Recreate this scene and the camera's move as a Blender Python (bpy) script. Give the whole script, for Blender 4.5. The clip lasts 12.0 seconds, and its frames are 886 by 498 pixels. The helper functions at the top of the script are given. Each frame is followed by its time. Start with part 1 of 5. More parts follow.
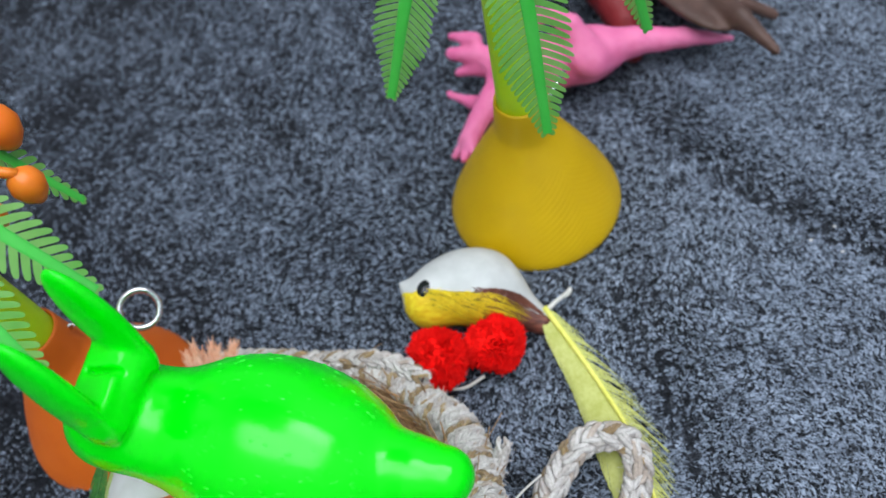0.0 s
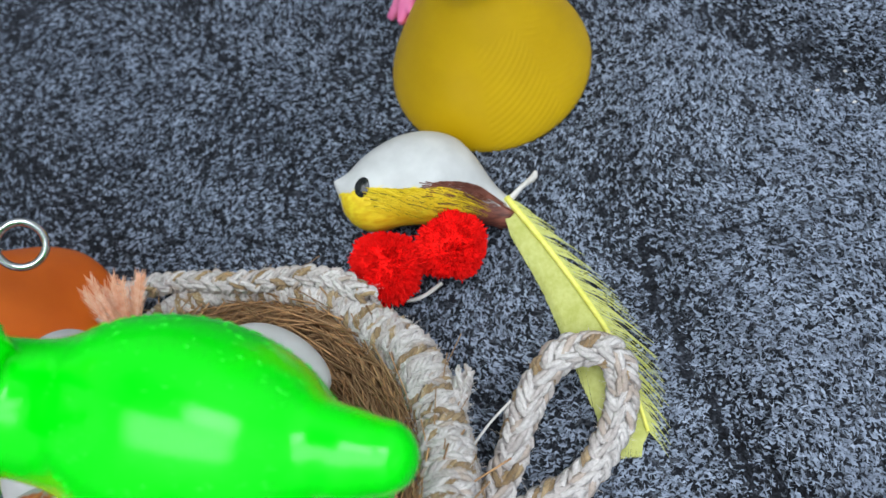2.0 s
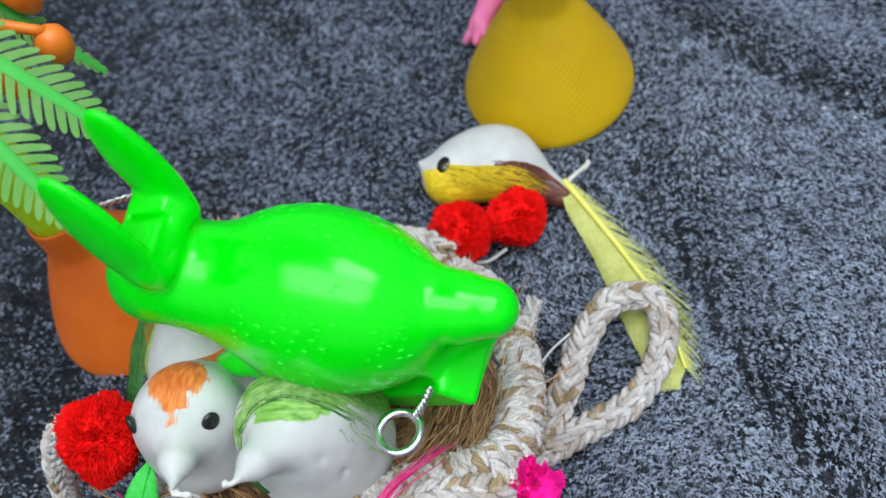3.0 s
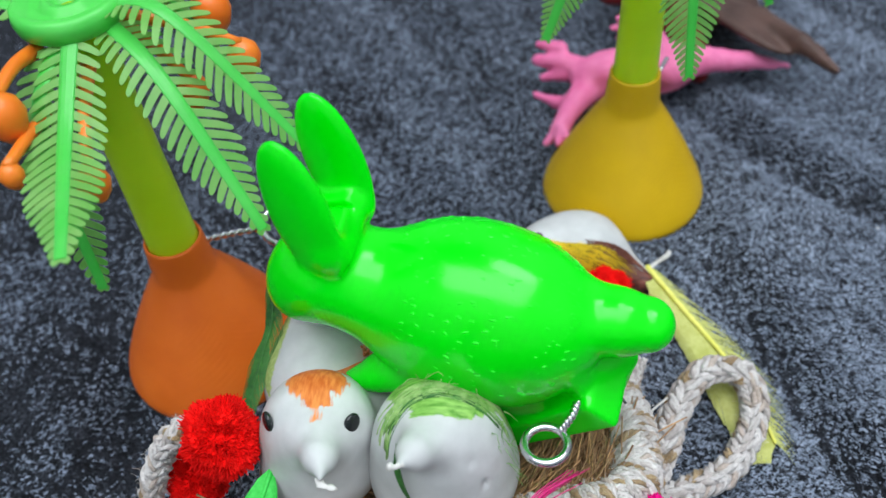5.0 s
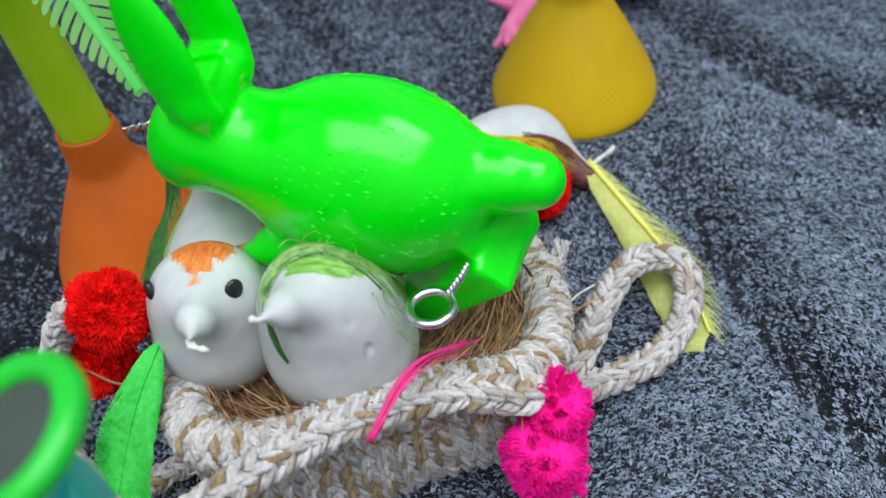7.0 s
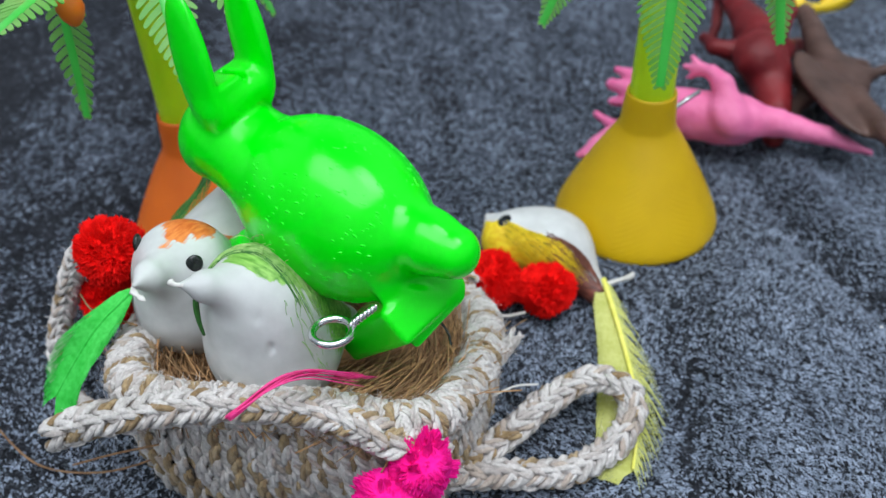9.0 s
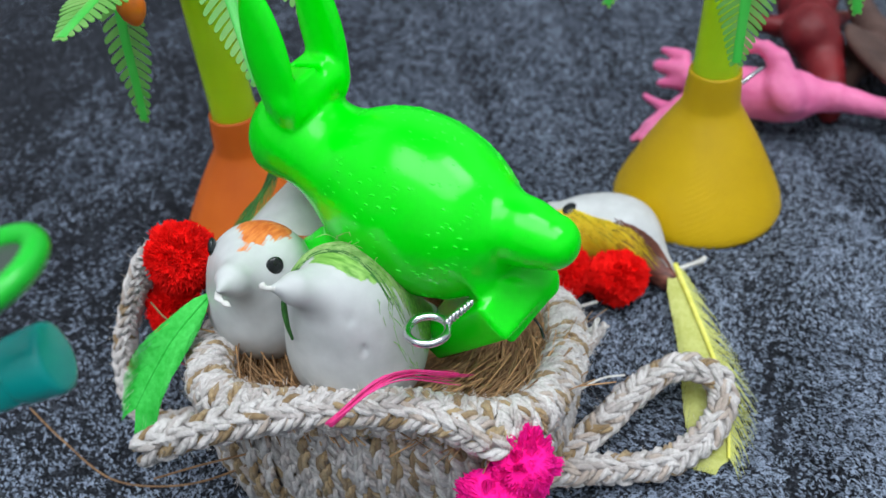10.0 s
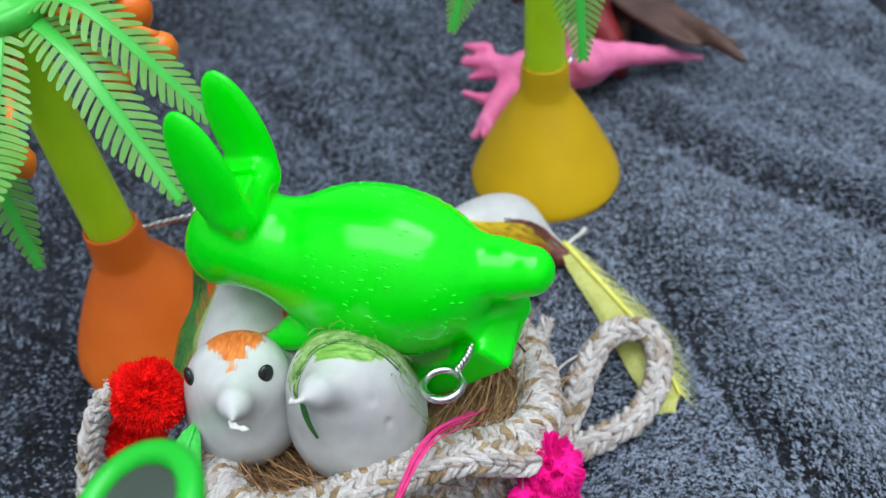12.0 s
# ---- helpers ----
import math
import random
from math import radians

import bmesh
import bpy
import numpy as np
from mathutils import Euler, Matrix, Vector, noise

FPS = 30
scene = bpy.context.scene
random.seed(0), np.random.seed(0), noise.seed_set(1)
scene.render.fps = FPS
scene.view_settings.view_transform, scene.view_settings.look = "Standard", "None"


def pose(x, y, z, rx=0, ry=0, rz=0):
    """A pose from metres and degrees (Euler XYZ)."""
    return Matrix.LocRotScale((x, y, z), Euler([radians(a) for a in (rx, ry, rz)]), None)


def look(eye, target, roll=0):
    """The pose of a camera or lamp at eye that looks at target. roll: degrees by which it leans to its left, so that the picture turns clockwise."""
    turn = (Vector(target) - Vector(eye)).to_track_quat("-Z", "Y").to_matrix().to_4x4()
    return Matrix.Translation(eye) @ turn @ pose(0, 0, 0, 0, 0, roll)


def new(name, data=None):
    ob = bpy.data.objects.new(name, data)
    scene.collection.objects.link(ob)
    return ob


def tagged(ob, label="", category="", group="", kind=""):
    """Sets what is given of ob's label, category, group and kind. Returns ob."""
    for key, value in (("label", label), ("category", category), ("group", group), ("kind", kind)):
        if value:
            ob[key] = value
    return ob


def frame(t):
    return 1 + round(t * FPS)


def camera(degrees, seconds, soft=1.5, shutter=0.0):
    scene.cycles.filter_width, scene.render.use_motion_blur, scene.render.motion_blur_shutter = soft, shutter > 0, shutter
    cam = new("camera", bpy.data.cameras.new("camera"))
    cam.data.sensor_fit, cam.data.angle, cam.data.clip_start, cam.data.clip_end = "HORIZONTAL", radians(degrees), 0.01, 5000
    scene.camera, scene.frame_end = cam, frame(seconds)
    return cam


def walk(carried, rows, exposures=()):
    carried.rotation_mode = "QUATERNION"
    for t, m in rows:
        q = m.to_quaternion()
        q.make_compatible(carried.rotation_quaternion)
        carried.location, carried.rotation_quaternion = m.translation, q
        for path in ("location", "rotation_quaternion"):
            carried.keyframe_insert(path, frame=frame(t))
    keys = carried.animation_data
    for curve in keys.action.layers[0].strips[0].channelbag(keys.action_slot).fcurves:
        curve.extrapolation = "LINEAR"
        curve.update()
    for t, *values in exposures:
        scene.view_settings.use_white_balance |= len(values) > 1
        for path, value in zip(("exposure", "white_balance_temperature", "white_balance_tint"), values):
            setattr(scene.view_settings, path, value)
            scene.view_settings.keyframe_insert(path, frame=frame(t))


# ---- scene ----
cam = camera(55.7, 12.0, soft=1.5)
cam.data.dof.use_dof, cam.data.dof.focus_distance, cam.data.dof.aperture_fstop = True, 0.162, 16.5
PATH = [
    (0, (0.01006, 0.01104, 0.19548), (-0.01976, 0.12180, 0.03165), -17.96),
    (0.5, (0.02009, 0.04032, 0.17420), (-0.00915, 0.13852, 0.00244), -20.34),
    (1, (0.01918, 0.05065, 0.16011), (-0.01262, 0.13021, -0.02061), -27.51),
    (1.5, (0.02323, 0.05195, 0.15412), (-0.00732, 0.12877, -0.02799), -28.24),
    (2, (0.01526, 0.03857, 0.17200), (-0.01566, 0.11483, -0.01029), -28.68),
    (2.5, (0.01031, 0.01691, 0.18414), (-0.01887, 0.09866, 0.00396), -25.60),
    (3, (-0.00113, -0.00552, 0.18853), (-0.02831, 0.09506, 0.01782), -19.87),
    (3.2, (-0.00872, -0.01171, 0.18756), (-0.03367, 0.09341, 0.01926), -18.19),
    (4.8, (-0.03555, -0.03527, 0.17977), (-0.03814, 0.09380, 0.02701), -8.55),
    (5, (-0.04127, -0.03385, 0.18207), (-0.05144, 0.10155, 0.03523), -5.81),
    (5.5, (-0.04294, -0.03187, 0.17235), (-0.06379, 0.10340, 0.02652), -5.78),
    (6, (-0.03469, -0.03222, 0.17090), (-0.05956, 0.09947, 0.02243), -7.86),
    (6.5, (-0.01778, -0.03805, 0.16782), (-0.03529, 0.09355, 0.01823), -8.47),
    (6.7, (-0.01850, -0.04472, 0.16562), (-0.03436, 0.08572, 0.01484), -9.36),
    (8.3, (0.01608, -0.03220, 0.14814), (-0.03834, 0.09078, 0.00010), -6.43),
    (8.5, (0.02422, -0.03332, 0.15112), (-0.03608, 0.09119, 0.00668), -5.68),
    (9, (0.03443, -0.04810, 0.16401), (-0.03082, 0.08740, 0.03218), -2.92),
    (9.5, (0.03444, -0.05673, 0.16887), (-0.03228, 0.08125, 0.04038), -2.33),
    (10, (0.01655, -0.05111, 0.16081), (-0.04836, 0.08355, 0.02795), -5.40),
    (10.5, (0.00178, -0.04963, 0.16877), (-0.05033, 0.08795, 0.03329), -7.19),
    (11, (-0.00853, -0.04435, 0.16612), (-0.03971, 0.09674, 0.02784), -6.35),
    (11.5, (-0.02141, -0.04644, 0.17362), (-0.03737, 0.09495, 0.03307), -6.77),
    (12, (-0.02420, -0.05437, 0.18181), (-0.03133, 0.08646, 0.03998), -7.12),
]
walk(cam, [(t, look(eye, target, roll)) for t, eye, target, roll in PATH])

# ---- world and light ----
world = bpy.data.worlds.new("world")
scene.world = world
world.use_nodes = True
sky = world.node_tree.nodes.new("ShaderNodeTexSky")
sky.sky_type, sky.sun_disc = "NISHITA", False
sky.sun_elevation, sky.sun_rotation = radians(40), radians(52)
pale = world.node_tree.nodes.new("ShaderNodeHueSaturation")
pale.inputs["Saturation"].default_value = 0.55
world.node_tree.links.new(sky.outputs[0], pale.inputs["Color"])
world.node_tree.links.new(pale.outputs[0], world.node_tree.nodes["Background"].inputs[0])
world.node_tree.nodes["Background"].inputs[1].default_value = 0.15
scene.view_settings.exposure = 0.0

# an unseen room is added, aslant to the cloth's axes so that two skylight panes fit the rabbit's highlight; daylight
# falls through them
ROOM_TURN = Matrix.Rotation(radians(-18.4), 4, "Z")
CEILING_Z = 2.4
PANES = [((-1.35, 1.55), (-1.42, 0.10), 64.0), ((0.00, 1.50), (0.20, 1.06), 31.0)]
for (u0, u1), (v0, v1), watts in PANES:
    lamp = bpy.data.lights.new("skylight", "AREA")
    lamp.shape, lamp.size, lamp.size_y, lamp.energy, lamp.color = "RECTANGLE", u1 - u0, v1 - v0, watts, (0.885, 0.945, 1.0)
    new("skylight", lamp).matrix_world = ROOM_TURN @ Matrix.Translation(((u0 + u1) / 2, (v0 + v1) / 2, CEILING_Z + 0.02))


# ---- mesh helpers ----
def vec(*v):
    return np.array(v, float)


def unit(v):
    v = np.asarray(v, float)
    return v / (np.linalg.norm(v) + 1e-12)


def smooth_path(points, n, closed=False):
    """n points along a Catmull-Rom curve through the given ones, evenly spaced."""
    p = np.asarray(points, float)
    p = np.concatenate([p[-1:], p, p[:2]]) if closed else np.concatenate([2 * p[:1] - p[1:2], p, 2 * p[-1:] - p[-2:-1]])
    out = []
    for a, b, c, d in zip(p[:-3], p[1:-2], p[2:-1], p[3:]):
        t = np.linspace(0, 1, 24, endpoint=False)[:, None]
        out.append(0.5 * (2 * b + (c - a) * t + (2 * a - 5 * b + 4 * c - d) * t**2 + (3 * b - a - 3 * c + d) * t**3))
    q = np.concatenate(out + [p[-2:-1]])
    s = np.r_[0, np.cumsum(np.linalg.norm(np.diff(q, axis=0), axis=1))]
    at = np.linspace(0, s[-1], n, endpoint=not closed)
    return np.stack([np.interp(at, s, q[:, k]) for k in range(3)], 1)


def frames_along(p, closed=False):
    """Tangent, side and up at each point of a path, with little twist."""
    t = np.roll(p, -1, 0) - np.roll(p, 1, 0) if closed else np.gradient(p, axis=0)
    t /= np.linalg.norm(t, axis=1, keepdims=True) + 1e-12
    side = unit(np.cross(t[0], (0, 0, 1) if abs(t[0][2]) < 0.9 else (1, 0, 0)))
    sides = []
    for a in t:
        side = unit(side - a * (side @ a))
        sides.append(side)
    sides = np.array(sides)
    return t, sides, np.cross(sides, t)


class Soup:
    """Vertices and faces of one mesh, gathered piece by piece."""

    def __init__(self):
        self.v, self.f, self.m, self.n = [], [], [], 0

    def add(self, verts, faces, slot=0):
        self.v.append(np.asarray(verts, float))
        self.f += [tuple(i + self.n for i in face) for face in faces]
        self.m += [slot] * len(faces)
        self.n += len(verts)

    def tube(self, path, radii, seg=8, closed=False, slot=0, squash=1.0, up=None):
        p = np.asarray(path, float)
        r = np.broadcast_to(np.asarray(radii, float), (len(p),))
        t, a, b = frames_along(p, closed)
        if up is not None:
            a = np.array([unit(np.cross(x, up)) for x in t])
            b = np.cross(a, t)
        ang = np.linspace(0, 2 * np.pi, seg, endpoint=False)
        v = p[:, None] + r[:, None, None] * (np.cos(ang)[None, :, None] * a[:, None] + squash * np.sin(ang)[None, :, None] * b[:, None])
        n = len(p)
        f = [(i * seg + j, i * seg + (j + 1) % seg, (i + 1) % n * seg + (j + 1) % seg, (i + 1) % n * seg + j) for i in range(n if closed else n - 1) for j in range(seg)]
        f = [q[::-1] for q in f]
        if not closed:
            f += [tuple(range(seg)), tuple(range((n - 1) * seg, n * seg))[::-1]]
        self.add(v.reshape(-1, 3), f, slot)

    def lathe(self, profile, centre, seg=64, slot=0):
        ang = np.linspace(0, 2 * np.pi, seg, endpoint=False)
        v = [(centre[0] + r * np.cos(a), centre[1] + r * np.sin(a), centre[2] + z) for r, z in profile for a in ang]
        f = [(i * seg + j, i * seg + (j + 1) % seg, (i + 1) * seg + (j + 1) % seg, (i + 1) * seg + j) for i in range(len(profile) - 1) for j in range(seg)]
        self.add(v, f, slot)

    def ball(self, centre, axes, slot=0, u=10, w=7):
        """An ellipsoid; axes: its three half axes as rows."""
        self.add(np.asarray(centre) + BALLS[u, w][0] @ np.asarray(axes), BALLS[u, w][1], slot)

    def mesh(self, name, materials, base=(0, 0, 0), smooth=True):
        me = bpy.data.meshes.new(name)
        me.from_pydata((np.concatenate(self.v) - np.asarray(base)).tolist(), [], self.f)
        for m in materials:
            me.materials.append(m)
        me.polygons.foreach_set("material_index", self.m)
        me.polygons.foreach_set("use_smooth", [smooth] * len(self.f))
        me.update()
        return me


def ball_template(u, w):
    """A ball; the coarsest one is blunt-ended like a strand of yarn."""
    v = [(0, 0, 1)]
    for i in range(1, w):
        for j in range(u):
            a, b = math.pi * i / w, 2 * math.pi * j / u
            r = math.sin(a) ** (0.55 if u == 7 else 1.0)
            v.append((r * math.cos(b), r * math.sin(b), math.cos(a)))
    v.append((0, 0, -1))
    f = [(0, 1 + j, 1 + (j + 1) % u) for j in range(u)]
    f += [(1 + (i - 1) * u + j, 1 + i * u + j, 1 + i * u + (j + 1) % u, 1 + (i - 1) * u + (j + 1) % u) for i in range(1, w - 1) for j in range(u)]
    last = 1 + (w - 2) * u
    f += [(last + (j + 1) % u, last + j, last + u) for j in range(u)]
    return np.array(v, float), f


BALLS = {k: ball_template(*k) for k in ((10, 7), (7, 6), (24, 16), (32, 20))}


# solid shapes as distance fields
def ellipsoid(p, c, r, turn=None):
    q = p - np.asarray(c)
    if turn is not None:
        q = q @ np.asarray(turn).T
    k0, k1 = np.linalg.norm(q / r, axis=1), np.linalg.norm(q / np.square(r), axis=1)
    return k0 * (k0 - 1) / (k1 + 1e-9)


def cone(p, a, b, ra, rb):
    a, b = np.asarray(a, float), np.asarray(b, float)
    t = np.clip((p - a) @ (b - a) / ((b - a) @ (b - a)), 0, 1)
    return np.linalg.norm(p - a - t[:, None] * (b - a), axis=1) - (ra + (rb - ra) * t)


def limb(p, points, radii, k=0.001):
    d = cone(p, points[0], points[1], radii[0], radii[1])
    for i in range(1, len(points) - 1):
        d = blend(d, cone(p, points[i], points[i + 1], radii[i], radii[i + 1]), k)
    return d


def blend(a, b, k):
    h = np.clip(0.5 + 0.5 * (b - a) / k, 0, 1)
    return b + (a - b) * h - k * h * (1 - h)


def carve(a, b, k):
    return -blend(-a, b, k)


def triad(x, z):
    """Rows: an axis x, a middle one, and one near z."""
    x = unit(x)
    y = unit(np.cross(z, x))
    return np.array([x, y, np.cross(x, y)])


def solid(field, low, high, step):
    """A mesh (vertices, faces) of the surface where the field is nought."""
    low, high = np.asarray(low, float), np.asarray(high, float)
    n = np.ceil((high - low) / step).astype(int) + 1
    grid = np.stack(np.meshgrid(*[low[k] + step * np.arange(n[k]) for k in range(3)], indexing="ij"), -1)
    d = field(grid.reshape(-1, 3)).reshape(n)
    total, count = np.zeros((*(n - 1), 3)), np.zeros(n - 1)
    corners = [(i, j, k) for i in (0, 1) for j in (0, 1) for k in (0, 1)]
    part_of = lambda c: d[c[0] : n[0] - 1 + c[0], c[1] : n[1] - 1 + c[1], c[2] : n[2] - 1 + c[2]]
    for c in corners:
        for axis in range(3):
            if c[axis]:
                continue
            e = tuple(1 if k == axis else c[k] for k in range(3))
            a, b = part_of(c), part_of(e)
            cross = (a < 0) != (b < 0)
            t = np.where(cross, a / np.where(cross, a - b, 1), 0)
            for k in range(3):
                total[..., k] += cross * (c[k] + (t if k == axis else 0))
            count += cross
    live = count > 0
    index = np.full(n - 1, -1)
    index[live] = np.arange(live.sum())
    where = np.argwhere(live)
    verts = low + step * (where + total[live] / count[live][:, None])
    faces = []
    inside = d < 0
    for axis in range(3):
        u, w = (axis + 1) % 3, (axis + 2) % 3
        first = np.moveaxis(inside, axis, 0)
        change = np.moveaxis(first[:-1] != first[1:], 0, axis)
        rows = np.argwhere(change)
        rows = rows[(rows[:, u] > 0) & (rows[:, w] > 0) & (rows[:, u] < n[u] - 1) & (rows[:, w] < n[w] - 1)]
        quad = []
        for du, dw in ((-1, -1), (0, -1), (0, 0), (-1, 0)):
            r = rows.copy()
            r[:, u] += du
            r[:, w] += dw
            quad.append(index[r[:, 0], r[:, 1], r[:, 2]])
        quad = np.stack(quad, 1)
        outward = inside[rows[:, 0], rows[:, 1], rows[:, 2]]
        quad[~outward] = quad[~outward][:, ::-1]
        faces += [tuple(q) for q in quad.tolist()]
    return verts, faces


def thing(name, base, label, category, group="", kind=""):
    ob = new(name)
    ob.empty_display_size = 0.01
    ob.location = base
    return tagged(ob, label, category, group, kind)


def part(name, soup, materials, parent, label="", smooth=True):
    """One mesh object from a soup in world coordinates, under a thing or a part."""
    base, up = Vector((0, 0, 0)), parent
    while up is not None:
        base, up = base + up.location, up.parent
    ob = new(name, soup.mesh(name, materials if isinstance(materials, list) else [materials], base, smooth))
    ob.parent = parent
    return tagged(ob, label)


def whole(name, soup, materials, base, label, category, group="", kind="", smooth=True):
    ob = new(name, soup.mesh(name, materials if isinstance(materials, list) else [materials], base, smooth))
    ob.location = base
    return tagged(ob, label, category, group, kind)


# ---- materials ----
def material(name, dark, light, rough=0.5, scale=300.0, bump=0.0, bump_scale=900.0, metal=0.0, coat=0.0, sub=0.0, island=None, detail=4.0, sheen=0.0, transmit=0.0, depth=0.004, gloss=0.5):
    """A surface whose colour wanders between two tones at two scales, with fine relief."""
    m = bpy.data.materials.new(name)
    m.use_nodes = True
    t = m.node_tree
    b = t.nodes["Principled BSDF"]
    make = lambda kind: t.nodes.new("ShaderNode" + kind)
    where = make("TexCoord")
    coarse, fine, mix, ramp = make("TexNoise"), make("TexNoise"), make("Math"), make("ValToRGB")
    coarse.inputs["Scale"].default_value, fine.inputs["Scale"].default_value = scale * 0.18, scale
    coarse.inputs["Detail"].default_value, fine.inputs["Detail"].default_value = 2.0, detail
    mix.operation = "MULTIPLY_ADD"
    mix.inputs[1].default_value = 0.5
    half = make("Math")
    half.operation = "MULTIPLY"
    half.inputs[1].default_value = 0.5
    for n in (coarse, fine):
        t.links.new(where.outputs["Object"], n.inputs["Vector"])
    t.links.new(coarse.outputs[0], half.inputs[0])
    t.links.new(fine.outputs[0], mix.inputs[0])
    t.links.new(half.outputs[0], mix.inputs[2])
    ramp.color_ramp.elements[0].position, ramp.color_ramp.elements[1].position = 0.36, 0.64
    ramp.color_ramp.elements[0].color, ramp.color_ramp.elements[1].color = (*dark, 1), (*light, 1)
    t.links.new(mix.outputs[0], ramp.inputs[0])
    colour = ramp.outputs[0]
    if island:
        geo, pick, over = make("NewGeometry"), make("ValToRGB"), make("Mix")
        over.data_type, over.blend_type = "RGBA", "MULTIPLY"
        over.inputs[0].default_value = 1.0
        pick.color_ramp.interpolation = "CONSTANT"
        while len(pick.color_ramp.elements) < len(island):
            pick.color_ramp.elements.new(0.5)
        for e, (at, c) in zip(pick.color_ramp.elements, island):
            e.position, e.color = at, (*c, 1)
        t.links.new(geo.outputs["Random Per Island"], pick.inputs[0])
        t.links.new(colour, over.inputs[6])
        t.links.new(pick.outputs[0], over.inputs[7])
        colour = over.outputs[2]
    t.links.new(colour, b.inputs["Base Color"])
    b.inputs["Roughness"].default_value, b.inputs["Metallic"].default_value = rough, metal
    b.inputs["Coat Weight"].default_value, b.inputs["Coat Roughness"].default_value = coat, 0.08
    b.inputs["Sheen Weight"].default_value = sheen
    b.inputs["Specular IOR Level"].default_value = gloss
    b.inputs["Transmission Weight"].default_value = transmit
    if sub:
        b.inputs["Subsurface Weight"].default_value = sub
        b.inputs["Subsurface Scale"].default_value = depth
        b.inputs["Subsurface Radius"].default_value = (1, 1, 1)
    if bump:
        rel, bn = make("TexNoise"), make("Bump")
        rel.inputs["Scale"].default_value, rel.inputs["Detail"].default_value = bump_scale, 3.0
        bn.inputs["Strength"].default_value, bn.inputs["Distance"].default_value = bump, 0.0006
        t.links.new(where.outputs["Object"], rel.inputs["Vector"])
        t.links.new(rel.outputs[0], bn.inputs["Height"])
        t.links.new(bn.outputs[0], b.inputs["Normal"])
    return m


GREEN = material("glossy_green_plastic", (0.0, 0.80, 0.002), (0.0, 0.92, 0.006), 0.19, 60, 0.05, 480, sub=0.5, depth=0.007, gloss=0.42)
# a touch lighter than the body, standing in for highlights on the fur marks
GREEN_RELIEF = material("raised_green_plastic", (0.0, 0.86, 0.004), (0.01, 0.95, 0.02), 0.25, 60)
YELLOW = material("ochre_yellow_plastic", (0.62, 0.38, 0.000), (0.70, 0.44, 0.001), 0.45, 90, 0.04, 700)
ORANGE = material("orange_plastic", (0.74, 0.135, 0.008), (0.84, 0.175, 0.014), 0.45, 90, 0.04, 700)
TRUNK = material("lime_green_plastic", (0.52, 0.80, 0.006), (0.62, 0.90, 0.014), 0.35, 70, 0.03, 400, sub=0.7, depth=0.008)


def moulded(m, turn, strength):
    """Adds the fine chevron lines that are moulded into one side of the cones."""
    t = m.node_tree
    b = t.nodes["Principled BSDF"]
    make = lambda kind: t.nodes.new("ShaderNode" + kind)

    def sum_(op, one, two):
        n = make("Math")
        n.operation = op
        for k, v in enumerate((one, two)):
            if isinstance(v, (int, float)):
                n.inputs[k].default_value = v
            else:
                t.links.new(v, n.inputs[k])
        return n.outputs[0]

    where, xyz = make("TexCoord"), make("SeparateXYZ")
    t.links.new(where.outputs["Object"], xyz.inputs[0])
    angle = sum_("SUBTRACT", sum_("ARCTAN2", xyz.outputs[1], xyz.outputs[0]), turn)
    side = sum_("ABSOLUTE", angle, 0.0)
    phase = sum_("ADD", sum_("MULTIPLY", xyz.outputs[2], 4000.0), sum_("MULTIPLY", side, 42.0))
    mask = sum_("MULTIPLY", sum_("LESS_THAN", side, 0.78), sum_("LESS_THAN", xyz.outputs[2], 0.026))
    lines = sum_("MULTIPLY", sum_("SINE", phase, 0.0), mask)
    facet = sum_("MULTIPLY", sum_("SINE", sum_("MULTIPLY", angle, 5.0), 0.0), 0.6)
    bn = make("Bump")
    bn.inputs["Strength"].default_value, bn.inputs["Distance"].default_value = strength, 0.0004
    t.links.new(sum_("ADD", lines, facet), bn.inputs["Height"])
    t.links.new(bn.outputs[0], b.inputs["Normal"])


moulded(YELLOW, -0.85, 0.06)
moulded(ORANGE, -1.0, 0.05)
RIB = material("rib_green_plastic", (0.045, 0.54, 0.055), (0.10, 0.63, 0.10), 0.35, 120, 0.05, 900, sub=0.3, depth=0.002)
FROND = material("leaf_green_plastic", (0.18, 0.60, 0.10), (0.42, 0.74, 0.25), 0.38, 120, 0.05, 900)


def see_through(m, glow, clear):
    """Thin plastic: some light passes through, scattered, and some straight."""
    t = m.node_tree
    b = t.nodes["Principled BSDF"]
    through_, plain, one, two = [t.nodes.new("ShaderNode" + k) for k in ("BsdfTranslucent", "BsdfTransparent", "MixShader", "MixShader")]
    t.links.new(b.inputs["Base Color"].links[0].from_socket, through_.inputs[0])
    one.inputs[0].default_value, two.inputs[0].default_value = glow, clear
    t.links.new(b.outputs[0], one.inputs[1])
    t.links.new(through_.outputs[0], one.inputs[2])
    t.links.new(one.outputs[0], two.inputs[1])
    t.links.new(plain.outputs[0], two.inputs[2])
    t.links.new(two.outputs[0], t.nodes["Material Output"].inputs[0])


